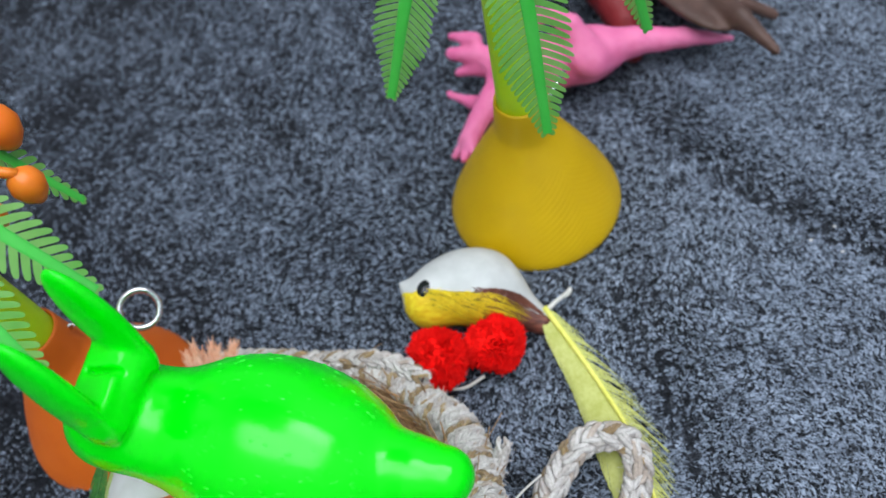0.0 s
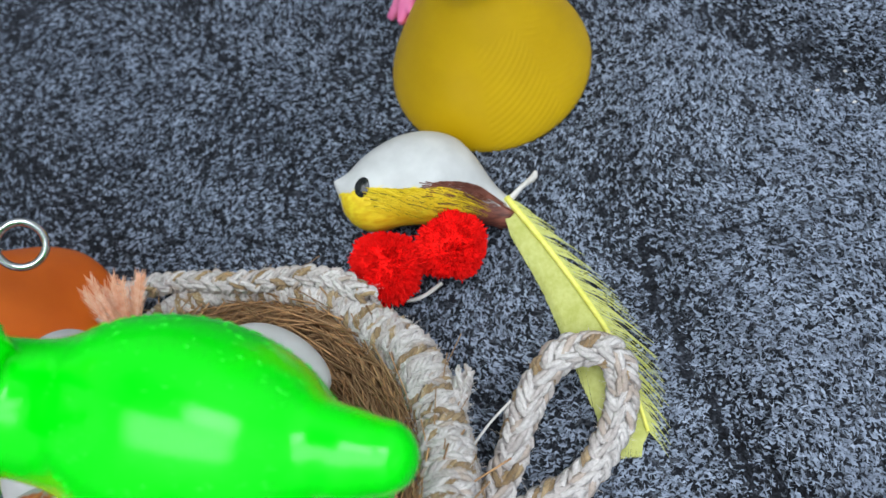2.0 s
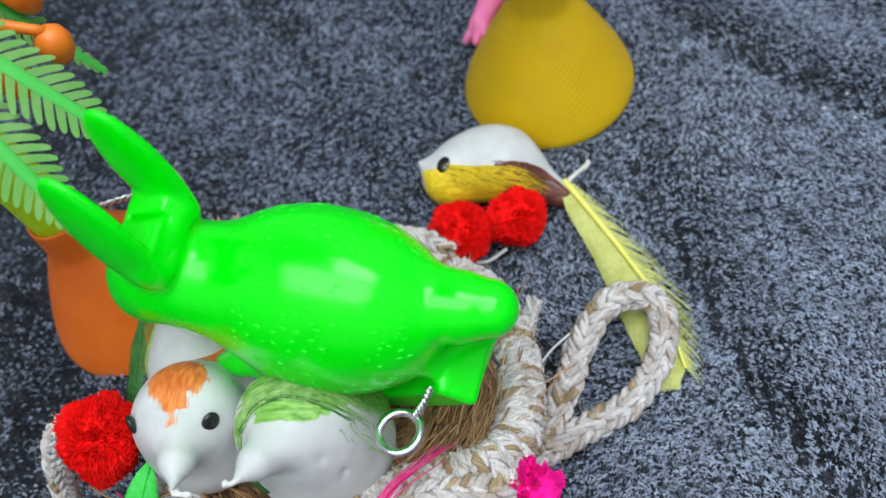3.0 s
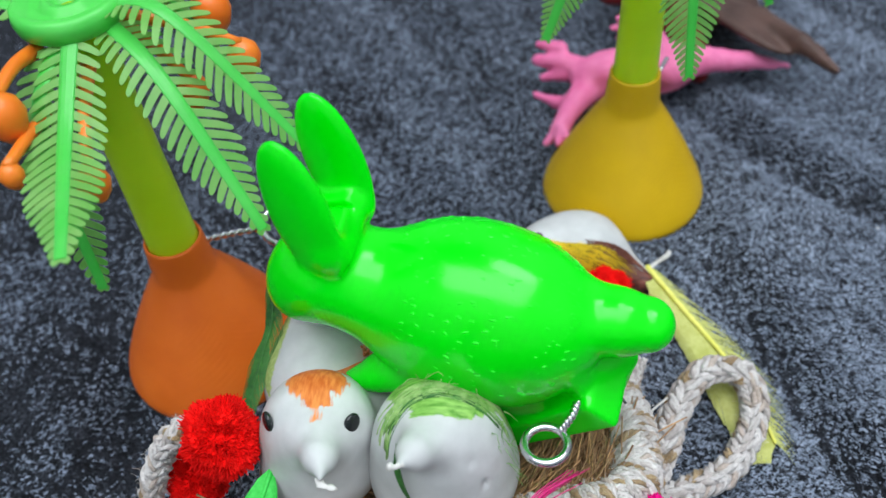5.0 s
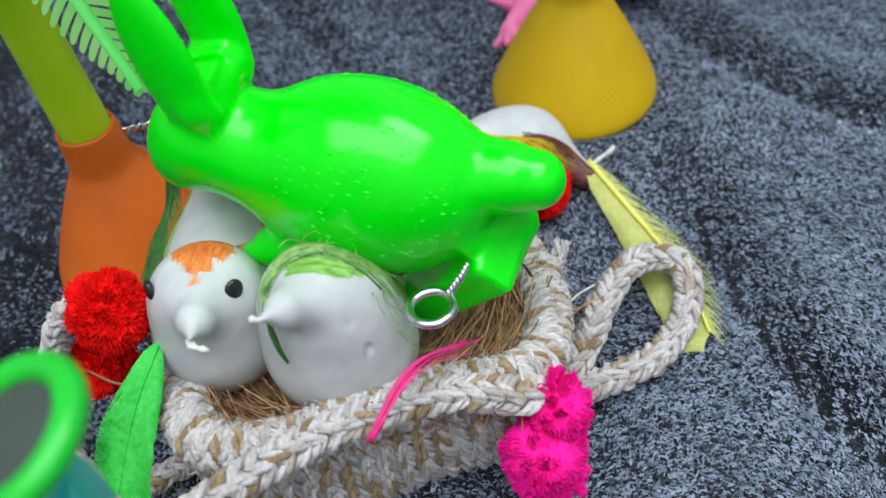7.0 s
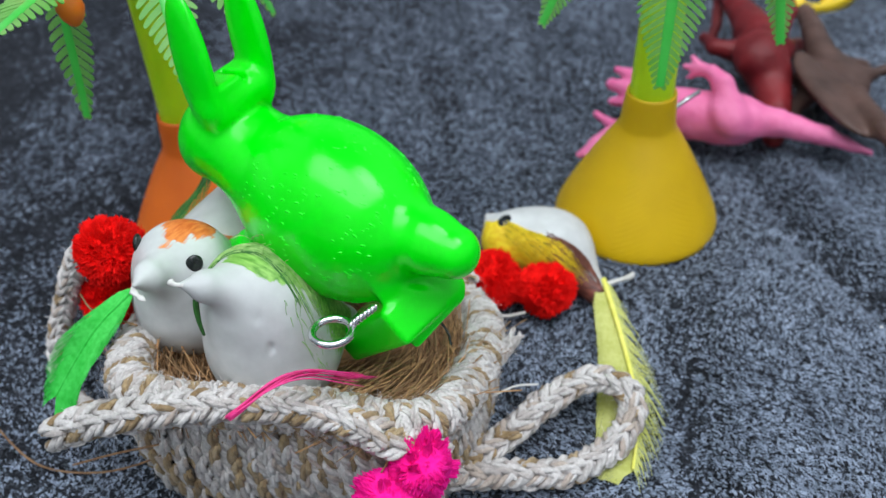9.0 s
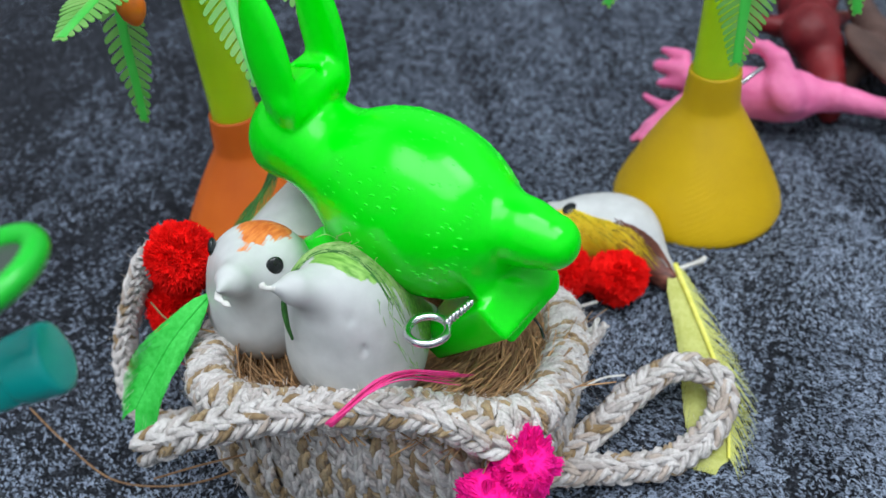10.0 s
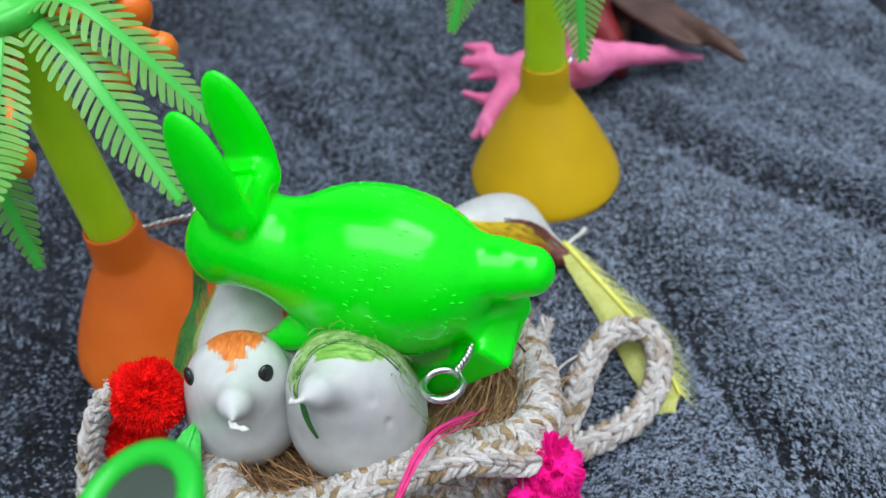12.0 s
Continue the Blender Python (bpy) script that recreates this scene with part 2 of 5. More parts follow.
see_through(FROND, 0.40, 0.24)
FRUIT = material("bright_orange_plastic", (0.85, 0.17, 0.012), (0.95, 0.24, 0.02), 0.35, 120, 0.05, 600, sub=0.2)
WHITE = material("matt_white_paint", (0.57, 0.58, 0.57), (0.67, 0.68, 0.67), 0.6, 160, 0.12, 500)
GREEN_PAINT = material("green_brush_paint", (0.10, 0.30, 0.04), (0.42, 0.62, 0.22), 0.6, 700, 0.25, 1400)
YELLOW_PAINT = material("yellow_brush_paint", (0.80, 0.56, 0.01), (0.92, 0.72, 0.03), 0.5, 500, 0.15, 1200)
BROWN_PAINT = material("brown_brush_paint", (0.10, 0.03, 0.02), (0.24, 0.08, 0.05), 0.55, 600, 0.2, 1400)
BLACK = material("black_bead", (0.008, 0.01, 0.01), (0.02, 0.024, 0.024), 0.2, 300)
RED_WOOL = material("red_wool", (0.95, 0.004, 0.004), (1.0, 0.014, 0.010), 0.85, 700, gloss=0.15, sheen=0.0)
PINK_WOOL = material("magenta_wool", (0.92, 0.004, 0.26), (1.0, 0.02, 0.38), 0.85, 700, gloss=0.15)
YARN = material("cotton_yarn", (0.62, 0.58, 0.555), (0.92, 0.885, 0.865), 0.9, 1500, 0.9, 3800, sheen=0.2,
                island=[(0.0, (0.96, 0.95, 0.94)), (0.30, (0.80, 0.76, 0.74)), (0.55, (0.99, 0.98, 0.97)), (0.86, (0.76, 0.66, 0.58))])
YARN_TAN = material("tan_yarn", (0.38, 0.26, 0.12), (0.62, 0.47, 0.28), 0.9, 1500, 0.9, 3800, sheen=0.2, island=[(0.0, (0.95, 0.92, 0.88)), (0.5, (0.72, 0.66, 0.60))])
COIR = material("coir_fibre", (0.27, 0.155, 0.075), (0.58, 0.38, 0.20), 0.7, 500, 0.3, 2000,
                island=[(0.0, (0.9, 0.85, 0.8)), (0.4, (0.6, 0.52, 0.45)), (0.7, (1.4, 1.25, 1.1))])
CHROME = material("chromed_steel", (0.62, 0.64, 0.65), (0.75, 0.76, 0.77), 0.22, 200, metal=1.0)
THREAD = material("white_thread", (0.6, 0.58, 0.54), (0.8, 0.78, 0.75), 0.8, 900)
PINK = material("pink_rubber", (0.78, 0.14, 0.34), (0.90, 0.24, 0.46), 0.55, 160, 0.8, 330, sub=0.1)
MAROON = material("dark_red_rubber", (0.10, 0.007, 0.010), (0.23, 0.018, 0.022), 0.5, 120, 0.6, 400, gloss=0.3)
BROWN = material("dark_brown_rubber", (0.050, 0.028, 0.023), (0.125, 0.070, 0.057), 0.5, 120, 0.6, 380, gloss=0.3)
TEAL = material("teal_plastic", (0.0, 0.38, 0.35), (0.0, 0.45, 0.41), 0.35, 80, 0.03, 500)
LEAF_GREEN = material("green_plastic", (0.012, 0.52, 0.03), (0.02, 0.62, 0.05), 0.3, 60, 0.05, 480)
LENS = material("smoky_lens", (0.055, 0.072, 0.060), (0.085, 0.105, 0.088), 0.3, 60, gloss=0.3)
FEATHER_Y = material("yellow_feather", (0.43, 0.45, 0.10), (0.56, 0.58, 0.19), 0.7, 900, 0.2, 2400)
FEATHER_G = material("green_feather", (0.01, 0.44, 0.03), (0.06, 0.62, 0.09), 0.6, 900, 0.2, 2400, gloss=0.3)
FEATHER_DG = material("dark_green_feather", (0.01, 0.08, 0.01), (0.05, 0.22, 0.03), 0.6, 900, 0.3, 2400)
FEATHER_O = material("peach_feather", (0.75, 0.30, 0.16), (0.90, 0.55, 0.38), 0.7, 900, 0.3, 2400, sheen=0.3)
FEATHER_P = material("magenta_feather", (0.70, 0.01, 0.16), (0.88, 0.06, 0.30), 0.6, 900, 0.2, 2400)
QUILL = material("yellow_quill", (0.70, 0.68, 0.10), (0.85, 0.82, 0.20), 0.5, 900)
# grey level sets how much fill the added, unseen walls bounce
WALL = material("bounce_wall", (0.42, 0.44, 0.46), (0.48, 0.49, 0.50), 0.8, 3, 0.1, 40)


def fleece_material():
    m = bpy.data.materials.new("charcoal_fleece")
    m.use_nodes = True
    t = m.node_tree
    b = t.nodes["Principled BSDF"]
    make = lambda kind: t.nodes.new("ShaderNode" + kind)
    where = make("TexCoord")
    warp, add = make("TexNoise"), make("VectorMath")
    warp.inputs["Scale"].default_value = 420.0
    add.operation = "MULTIPLY_ADD"
    add.inputs[1].default_value = (0.0016, 0.0016, 0.0)
    t.links.new(where.outputs["Object"], warp.inputs["Vector"])
    t.links.new(warp.outputs["Color"], add.inputs[0])
    t.links.new(where.outputs["Object"], add.inputs[2])
    fine, mid, wide = make("TexNoise"), make("TexNoise"), make("TexNoise")
    for n, s, d in ((fine, 1500.0, 2.0), (mid, 330.0, 3.0), (wide, 26.0, 2.0)):
        n.inputs["Scale"].default_value, n.inputs["Detail"].default_value = s, d
        t.links.new(add.outputs[0], n.inputs["Vector"])
    a, c = make("Math"), make("Math")
    a.operation = c.operation = "MULTIPLY_ADD"
    a.inputs[1].default_value, c.inputs[1].default_value = 0.55, 0.30
    w = make("Math")
    w.operation = "MULTIPLY"
    w.inputs[1].default_value = 0.125
    t.links.new(wide.outputs[0], w.inputs[0])
    t.links.new(mid.outputs[0], c.inputs[0])
    t.links.new(w.outputs[0], c.inputs[2])
    t.links.new(fine.outputs[0], a.inputs[0])
    t.links.new(c.outputs[0], a.inputs[2])
    ramp = make("ValToRGB")
    e = ramp.color_ramp.elements
    e[0].position, e[0].color = 0.36, (0.003, 0.003, 0.004, 1)
    e[1].position, e[1].color = 0.66, (0.060, 0.067, 0.085, 1)
    k = e.new(0.50)
    k.color = (0.014, 0.016, 0.021, 1)
    t.links.new(a.outputs[0], ramp.inputs[0])
    t.links.new(ramp.outputs[0], b.inputs["Base Color"])
    b.inputs["Roughness"].default_value = 0.85
    b.inputs["Specular IOR Level"].default_value = 0.15
    bn = make("Bump")
    bn.inputs["Strength"].default_value, bn.inputs["Distance"].default_value = 0.8, 0.0008
    t.links.new(a.outputs[0], bn.inputs["Height"])
    t.links.new(bn.outputs[0], b.inputs["Normal"])
    return m


FLEECE = fleece_material()
FIBRE = material("fleece_fibre", (0.585, 0.62, 0.67), (1.34, 1.38, 1.41), 0.55, 620, gloss=0.45, detail=2.0,
                 island=[(0.0, (0.032, 0.039, 0.052)), (0.18, (0.098, 0.118, 0.152)), (0.36, (0.165, 0.195, 0.250)), (0.62, (0.223, 0.260, 0.330)), (0.90, (0.270, 0.308, 0.388))])

# ---- the cloth, the room ----
def fold(x, y):
    """Height of the fleece: low folds that run across it, and soft unevenness."""
    h = 0.0
    for (ax, ay), (bx, by), width, depth in FOLDS:
        dx, dy = bx - ax, by - ay
        length = np.hypot(dx, dy)
        along = ((x - ax) * dx + (y - ay) * dy) / length
        across = ((x - ax) * -dy + (y - ay) * dx) / length + 0.004 * np.sin(along * 40)
        fade = 1 / (1 + np.exp(-(along + 0.02) * 60)) / (1 + np.exp((along - length - 0.02) * 60))
        h = h + fade * depth * (-np.exp(-((across / width) ** 2)) + 0.7 * np.exp(-(((across - 1.9 * width) / (1.3 * width)) ** 2)))
    return h + 0.0008 * np.sin(23 * x + 31 * y) * np.sin(37 * x - 19 * y + 1)


FOLDS = [((-0.127, 0.271), (-0.045, 0.128), 0.006, 0.0034), ((0.030, 0.100), (0.060, 0.020), 0.0065, 0.0058),
         ((0.032, 0.193), (0.100, 0.115), 0.0065, 0.0044), ((-0.085, 0.320), (-0.031, 0.158), 0.008, 0.0036),
         ((-0.190, 0.200), (-0.130, 0.060), 0.009, 0.0052), ((0.080, 0.300), (0.130, 0.180), 0.010, 0.0050)]


def ground_sheet():
    s = Soup()
    inner = np.arange(-0.36, 0.3601, 0.004)
    outer = np.array([0.4, 0.47, 0.6, 0.85, 1.3, 2.0, 2.8])
    xs = np.r_[-outer[::-1], inner, outer]
    ys = xs + 0.15
    gx, gy = np.meshgrid(xs, ys, indexing="ij")
    near = np.clip((0.9 - np.hypot(gx, gy - 0.15)) / 0.3, 0, 1)
    z = fold(gx, gy) * near
    n = len(xs)
    v = np.stack([gx, gy, z], -1).reshape(-1, 3)
    f = [(i * n + j, (i + 1) * n + j, (i + 1) * n + j + 1, i * n + j + 1) for i in range(n - 1) for j in range(n - 1)]
    s.add(v, f)
    return whole("ground", s, FLEECE, (0, 0, 0), "charcoal grey speckled fleece cloth with low soft folds", "cloth", kind="structure")


ground_sheet()


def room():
    """Unseen plain walls and a ceiling, added to bounce fill light, with the two openings of the skylight."""
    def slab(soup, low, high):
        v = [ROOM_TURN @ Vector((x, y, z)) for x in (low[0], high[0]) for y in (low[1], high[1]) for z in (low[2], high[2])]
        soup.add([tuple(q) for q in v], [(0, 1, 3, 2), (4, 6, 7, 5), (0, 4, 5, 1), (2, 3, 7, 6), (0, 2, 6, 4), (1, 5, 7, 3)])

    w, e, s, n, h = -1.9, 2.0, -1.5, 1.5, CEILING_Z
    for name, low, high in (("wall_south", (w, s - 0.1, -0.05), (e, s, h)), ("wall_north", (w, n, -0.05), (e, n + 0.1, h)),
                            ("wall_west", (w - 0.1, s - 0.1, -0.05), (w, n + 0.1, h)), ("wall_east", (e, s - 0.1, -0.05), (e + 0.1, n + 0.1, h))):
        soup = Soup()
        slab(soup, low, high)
        whole(name, soup, WALL, (0, 0, 0), "unseen plain pale wall, added to bounce light", "wall", kind="structure", smooth=False)
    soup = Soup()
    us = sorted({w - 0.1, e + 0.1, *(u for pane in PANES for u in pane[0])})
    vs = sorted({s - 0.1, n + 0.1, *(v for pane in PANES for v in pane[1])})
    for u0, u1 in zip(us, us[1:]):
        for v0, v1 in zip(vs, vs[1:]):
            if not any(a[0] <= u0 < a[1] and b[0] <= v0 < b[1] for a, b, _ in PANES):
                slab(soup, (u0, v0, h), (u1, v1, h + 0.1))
    whole("ceiling", soup, WALL, (0, 0, 0), "unseen plain ceiling, added, with a two-pane skylight opening", "ceiling", kind="structure", smooth=False)


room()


def fleece_fibres(count=295000):
    """The nap of the cloth: short flat curled tufts that lie over each other, thicker in some patches; shade is put
    into its density too.
    """
    rng = np.random.default_rng(5)
    many = int(2.1 * count)
    x = np.where(rng.random(many) < 0.90, rng.uniform(-0.23, 0.14, many), rng.uniform(-0.38, -0.23, many))
    y = -0.06 + 0.47 * rng.random(many) ** 1.30
    clump = np.sin(1500 * x + 3 * np.sin(800 * y)) * np.sin(1400 * y + 3 * np.sin(950 * x))
    patch = np.sin(61 * x + 1.6 * np.sin(47 * y) + 0.6) * np.sin(53 * y - 1.9 * np.sin(39 * x)) + 0.7 * np.sin(230 * x + 2 * np.sin(170 * y)) * np.sin(210 * y + 2 * np.sin(190 * x))
    # Real thicker nap at right; far left and folds thinned to imitate shade.
    keep = rng.random(len(x)) < 0.42 + 0.20 * clump + 0.16 * patch + 13.0 * np.clip(fold(x, y), -0.006, 0.004) + 0.30 / (1 + np.exp(-(x - 0.045) * 60)) + 0.14 * np.exp(-((x + 0.055) ** 2 + (y - 0.175) ** 2) / 0.0016) - 0.22 / (1 + np.exp((x + 0.125) * 60)) + 0.52 / (1 + np.exp(-(x + 0.15 * (0.12 - y) - 0.022) * 30))
    x, y, clump = [q[keep & ((x > -0.23) | (y > 0.06))][:count] for q in (x, y, clump)]
    count = len(x)
    flow = 2.2 + 0.9 * np.sin(38 * x + 2.0 * np.sin(31 * y)) + 0.8 * np.sin(47 * y - 1.7 * np.sin(29 * x)) + rng.normal(0, 0.42, count)
    half = 0.00056 * rng.uniform(0.5, 1.5, count)
    dx, dy = np.cos(flow), np.sin(flow)
    curl = rng.normal(0, 0.95, count) * half
    twist = rng.normal(0, 0.35, count) * half
    wide = 0.00017 * rng.uniform(0.5, 1.6, count)
    base = fold(x, y) + rng.uniform(0.00002, 0.00040, count) + 0.00016 * clump
    lift = rng.uniform(0.00008, 0.00036, count)
    v = np.empty((count, 8, 3))
    for k, (along, bend, turn, up, w) in enumerate(((-1, -0.2, -0.6, 0.0, 0.35), (-0.36, 0.8, -0.4, 0.8, 1.1), (0.36, 0.8, 0.4, 1.0, 1.1), (1, -0.2, 0.6, 0.2, 0.3))):
        off = bend * curl + turn * twist
        cx, cy = x + along * half * dx - off * dy, y + along * half * dy + off * dx
        for j, sg in enumerate((-1, 1)):
            v[:, 2 * k + j, 0], v[:, 2 * k + j, 1], v[:, 2 * k + j, 2] = cx - sg * w * wide * dy, cy + sg * w * wide * dx, base + up * lift
    me = bpy.data.meshes.new("fleece_nap")
    me.vertices.add(8 * count)
    me.vertices.foreach_set("co", v.ravel())
    quads = (np.arange(count)[:, None, None] * 8 + np.array([[0, 2, 3, 1], [2, 4, 5, 3], [4, 6, 7, 5]])).reshape(-1)
    me.loops.add(len(quads))
    me.loops.foreach_set("vertex_index", quads.astype(np.int32))
    me.polygons.add(3 * count)
    me.polygons.foreach_set("loop_start", np.arange(0, len(quads), 4, dtype=np.int32))
    me.update(calc_edges=True)
    me.materials.append(FIBRE)
    tagged(new("fleece_nap", me), "short grey and pale fibres of the fleece nap", "fleece fibre", kind="stuff")


fleece_fibres()


# ---- palm trees ----
def frond(soup, root, mid, tip, half, slot=0, leaflets=22, flat=(0, 0, 1)):
    """A moulded plastic palm leaf: a midrib with a comb of thin flat leaflets on both sides."""
    p = smooth_path([root, mid, tip], 60)
    t = frames_along(p)[0]
    side = np.array([unit(np.cross(a, flat)) for a in t])
    up = np.cross(side, t)
    soup.tube(p, np.linspace(0.0017, 0.0010, 60), 12, slot=1, up=flat, squash=0.32)
    step = np.linalg.norm(np.diff(p, axis=0), axis=1).sum() * 0.92 / leaflets
    for i in range(leaflets):
        u = 0.07 + 0.92 * i / (leaflets - 1)
        k = u * 59
        a, b = int(k), min(int(k) + 1, 59)
        w = k - a
        at, tt, ss, uu = [q[a] * (1 - w) + q[b] * w for q in (p, t, side, up)]
        reach = half * min(1.0, 0.62 + 1.5 * u) * min(1.0, 0.20 + 2.1 * (1 - u)) * random.uniform(0.94, 1.04)
        for sign in (-1, 1):
            lean = 0.16 + 0.55 * u
            droop = random.uniform(0.02, 0.10)
            wide, thick = 0.33 * step, 0.00011
            v = []
            for f, ww in ((0, 1.25), (0.3, 1.05), (0.6, 1.0), (0.85, 0.85), (0.96, 0.6), (1.0, 0.25)):
                c = at + reach * f * unit(sign * ss + (lean + 0.22 * f) * tt) - droop * reach * f * f * uu
                across = unit(np.cross(sign * ss + lean * tt, uu))
                v += [c - ww * wide * across - thick * uu, c + ww * wide * across - thick * uu, c + ww * wide * across + thick * uu, c - ww * wide * across + thick * uu]
            soup.add(v, [(4 * r + c, 4 * r + (c + 1) % 4, 4 * r + 4 + (c + 1) % 4, 4 * r + 4 + c) for r in range(5) for c in range(4)] + [(20, 21, 22, 23)], slot)


def palm(base, cone_mat, fronds, fruits, cone_label, label, top=0.1045, leaflets=22):
    x, y = base
    tree = thing("palm_tree", (x, y, 0), label, "toy palm")
    s = Soup()
    prof = [(0.0, 0.0004), (0.0235, 0.0004), (0.0240, 0.0008), (0.0241, 0.0018), (0.0236, 0.0036), (0.0224, 0.0066), (0.0203, 0.0110), (0.0175, 0.0165), (0.0144, 0.0222),
            (0.0114, 0.0274), (0.0093, 0.0308), (0.0081, 0.0328), (0.0077, 0.0340), (0.0073, 0.0385), (0.0069, 0.0430), (0.0067, 0.0437), (0.0063, 0.0438), (0.0060, 0.0425)]
    s.lathe(prof, (x, y, 0), 96)
    part("base", s, cone_mat, tree, cone_label)
    s = Soup()
    zs = np.linspace(0.036, top, 24)
    s.tube(np.stack([x + 0 * zs, y + 0 * zs, zs], 1), 0.0061 - 0.0013 * (zs - 0.036) / (top - 0.036), 32)
    part("trunk", s, TRUNK, tree, "slightly see-through lime green plastic trunk")
    s = Soup()
    s.lathe([(0.0, -0.0034), (0.0060, -0.0030), (0.0084, -0.0026), (0.0100, -0.0016), (0.0104, 0.0004), (0.0100, 0.0022), (0.0086, 0.0027), (0.0076, 0.0012), (0.0048, 0.0010),
             (0.0042, 0.0024), (0.0028, 0.0022), (0.0022, -0.0010), (0.0, -0.0012)], (x, y, top), 48)
    crown = part("crown", s, RIB, tree, "round green leaf hub")
    for root, mid, tip, half, *flat in fronds:
        s = Soup()
        frond(s, root, mid, tip, half, leaflets=leaflets, flat=flat[0] if flat else (0, 0, 1))
        part("frond", s, [FROND, RIB], crown, smooth=False)
    for a, c, r in fruits:
        s = Soup()
        a, c = np.array(a), np.array(c)
        s.tube(smooth_path([a, (a + c) / 2 + (0, 0, 0.003), c + (0, 0, r * 0.9)], 14), np.linspace(0.0015, 0.0010, 14), 10)
        s.lathe([(0.0003, -1.42 * r), (0.40 * r, -1.25 * r), (0.8 * r, -0.7 * r), (r, 0), (0.86 * r, 0.6 * r), (0.45 * r, 1.0 * r), (0.0003, 1.1 * r)], c, 24)
        part("fruit", s, FRUIT, tree, "hanging orange plastic fruit")
    return tree


def eye_screw(parent, ring_at, normal, r, stem, label):
    s = Soup()
    n = unit(normal)
    a = unit(np.cross(n, (0, 0, 1)))
    b = np.cross(n, a)
    s.tube([ring_at + r * (math.cos(k) * a + math.sin(k) * b) for k in np.linspace(0, 2 * math.pi, 40, endpoint=False)], 0.00080, 10, True)
    ring = part("key_ring", s, CHROME, parent, label)
    s = Soup()
    path = smooth_path(stem, 40)
    sa, sb = frames_along(path)[1:]
    for ph in (0, math.pi):
        s.tube([path[i] + 0.00045 * (math.cos(0.6 * i + ph) * sa[i] + math.sin(0.6 * i + ph) * sb[i]) for i in range(40)], 0.0004, 6)
    part("twisted_wire", s, CHROME, ring, "twisted steel wire stem")


ox, oy = -0.1147, 0.1016
OC = np.array((ox, oy, 0.1045))
orange_palm = palm((ox, oy), ORANGE,
     [(OC + (0.002, -0.006, 0), (-0.1118, 0.0762, 0.0944), (-0.1046, 0.0495, 0.0932), 0.0080),
      (OC + (0.000, -0.006, -0.001), (-0.119, 0.082, 0.092), (-0.1184, 0.0745, 0.0576), 0.0070),
      (OC + (0.006, -0.002, -0.001), (-0.097, 0.088, 0.098), (-0.0814, 0.0721, 0.0748), 0.0075),
      (OC + (0.006, 0.001, 0), (-0.095, 0.096, 0.105), (-0.0735, 0.0872, 0.0803), 0.0075),
      (OC + (-0.006, 0.000, 0), (-0.142, 0.095, 0.112), (-0.158, 0.088, 0.090), 0.0075),
      (OC + (-0.005, 0.005, 0), (-0.138, 0.118, 0.112), (-0.150, 0.130, 0.088), 0.0075),
      (OC + (0.003, 0.006, 0), (-0.1075, 0.1150, 0.1080), (-0.0905, 0.1180, 0.0690), 0.0065)],
     [((ox + 0.006, oy + 0.002, 0.101), (-0.0989, 0.1050, 0.0825), 0.0033), ((ox + 0.005, oy + 0.005, 0.102), (-0.0953, 0.1190, 0.0920), 0.0042),
      ((ox + 0.006, oy + 0.001, 0.102), (-0.0871, 0.1062, 0.0890), 0.0034), ((ox - 0.006, oy - 0.006, 0.100), (-0.1213, 0.0782, 0.0986), 0.0039),
      ((ox - 0.003, oy - 0.005, 0.088), (-0.1188, 0.0688, 0.0935), 0.0021), ((ox + 0.002, oy - 0.006, 0.096), (-0.1077, 0.0716, 0.0885), 0.0030)],
     "orange moulded plastic cone foot", "toy palm tree with orange cone foot and orange fruit")
yx, yy = 0.0016, 0.1563
YC = np.array((yx, yy, 0.1045))
yellow_palm = palm((yx, yy), YELLOW,
     [(YC + (-0.005, -0.004, 0), (-0.013, 0.144, 0.098), (-0.0247, 0.1382, 0.0674), 0.0075, (-0.2, -0.9, 0.4)),
      (YC + (0.001, -0.006, 0), (0.006, 0.138, 0.098), (0.0078, 0.1280, 0.0618), 0.0090),
      (YC + (0.006, 0.000, 0), (0.022, 0.152, 0.102), (0.031, 0.150, 0.066), 0.0065, (0.2, -0.9, 0.4)),
      (YC + (-0.005, 0.004, 0), (-0.018, 0.172, 0.108), (-0.034, 0.182, 0.088), 0.0075),
      (YC + (0.004, 0.005, 0), (0.014, 0.178, 0.108), (0.026, 0.194, 0.088), 0.0075)],
     [((yx + 0.004, yy + 0.002, 0.104), (0.020, 0.166, 0.092), 0.0042), ((yx - 0.004, yy + 0.002, 0.104), (-0.016, 0.166, 0.094), 0.0042)],
     "ochre yellow moulded plastic cone foot", "toy palm tree with ochre yellow cone foot", leaflets=29)

eye_screw(orange_palm, vec(-0.0908, 0.1082, 0.0390), (0.50, -0.45, 0.74), 0.0045, [(-0.1095, 0.1050, 0.0385), (-0.1030, 0.1065, 0.0388), (-0.0950, 0.1078, 0.0390)], "chrome ring on a twisted screw")
steel = Soup()
steel.tube(smooth_path([(0.0078, 0.1605, 0.0370), (0.0105, 0.1640, 0.0385), (0.0128, 0.1680, 0.0390)], 20), 0.0006, 8)
part("hook_wire", steel, CHROME, yellow_palm, "short bent steel wire")

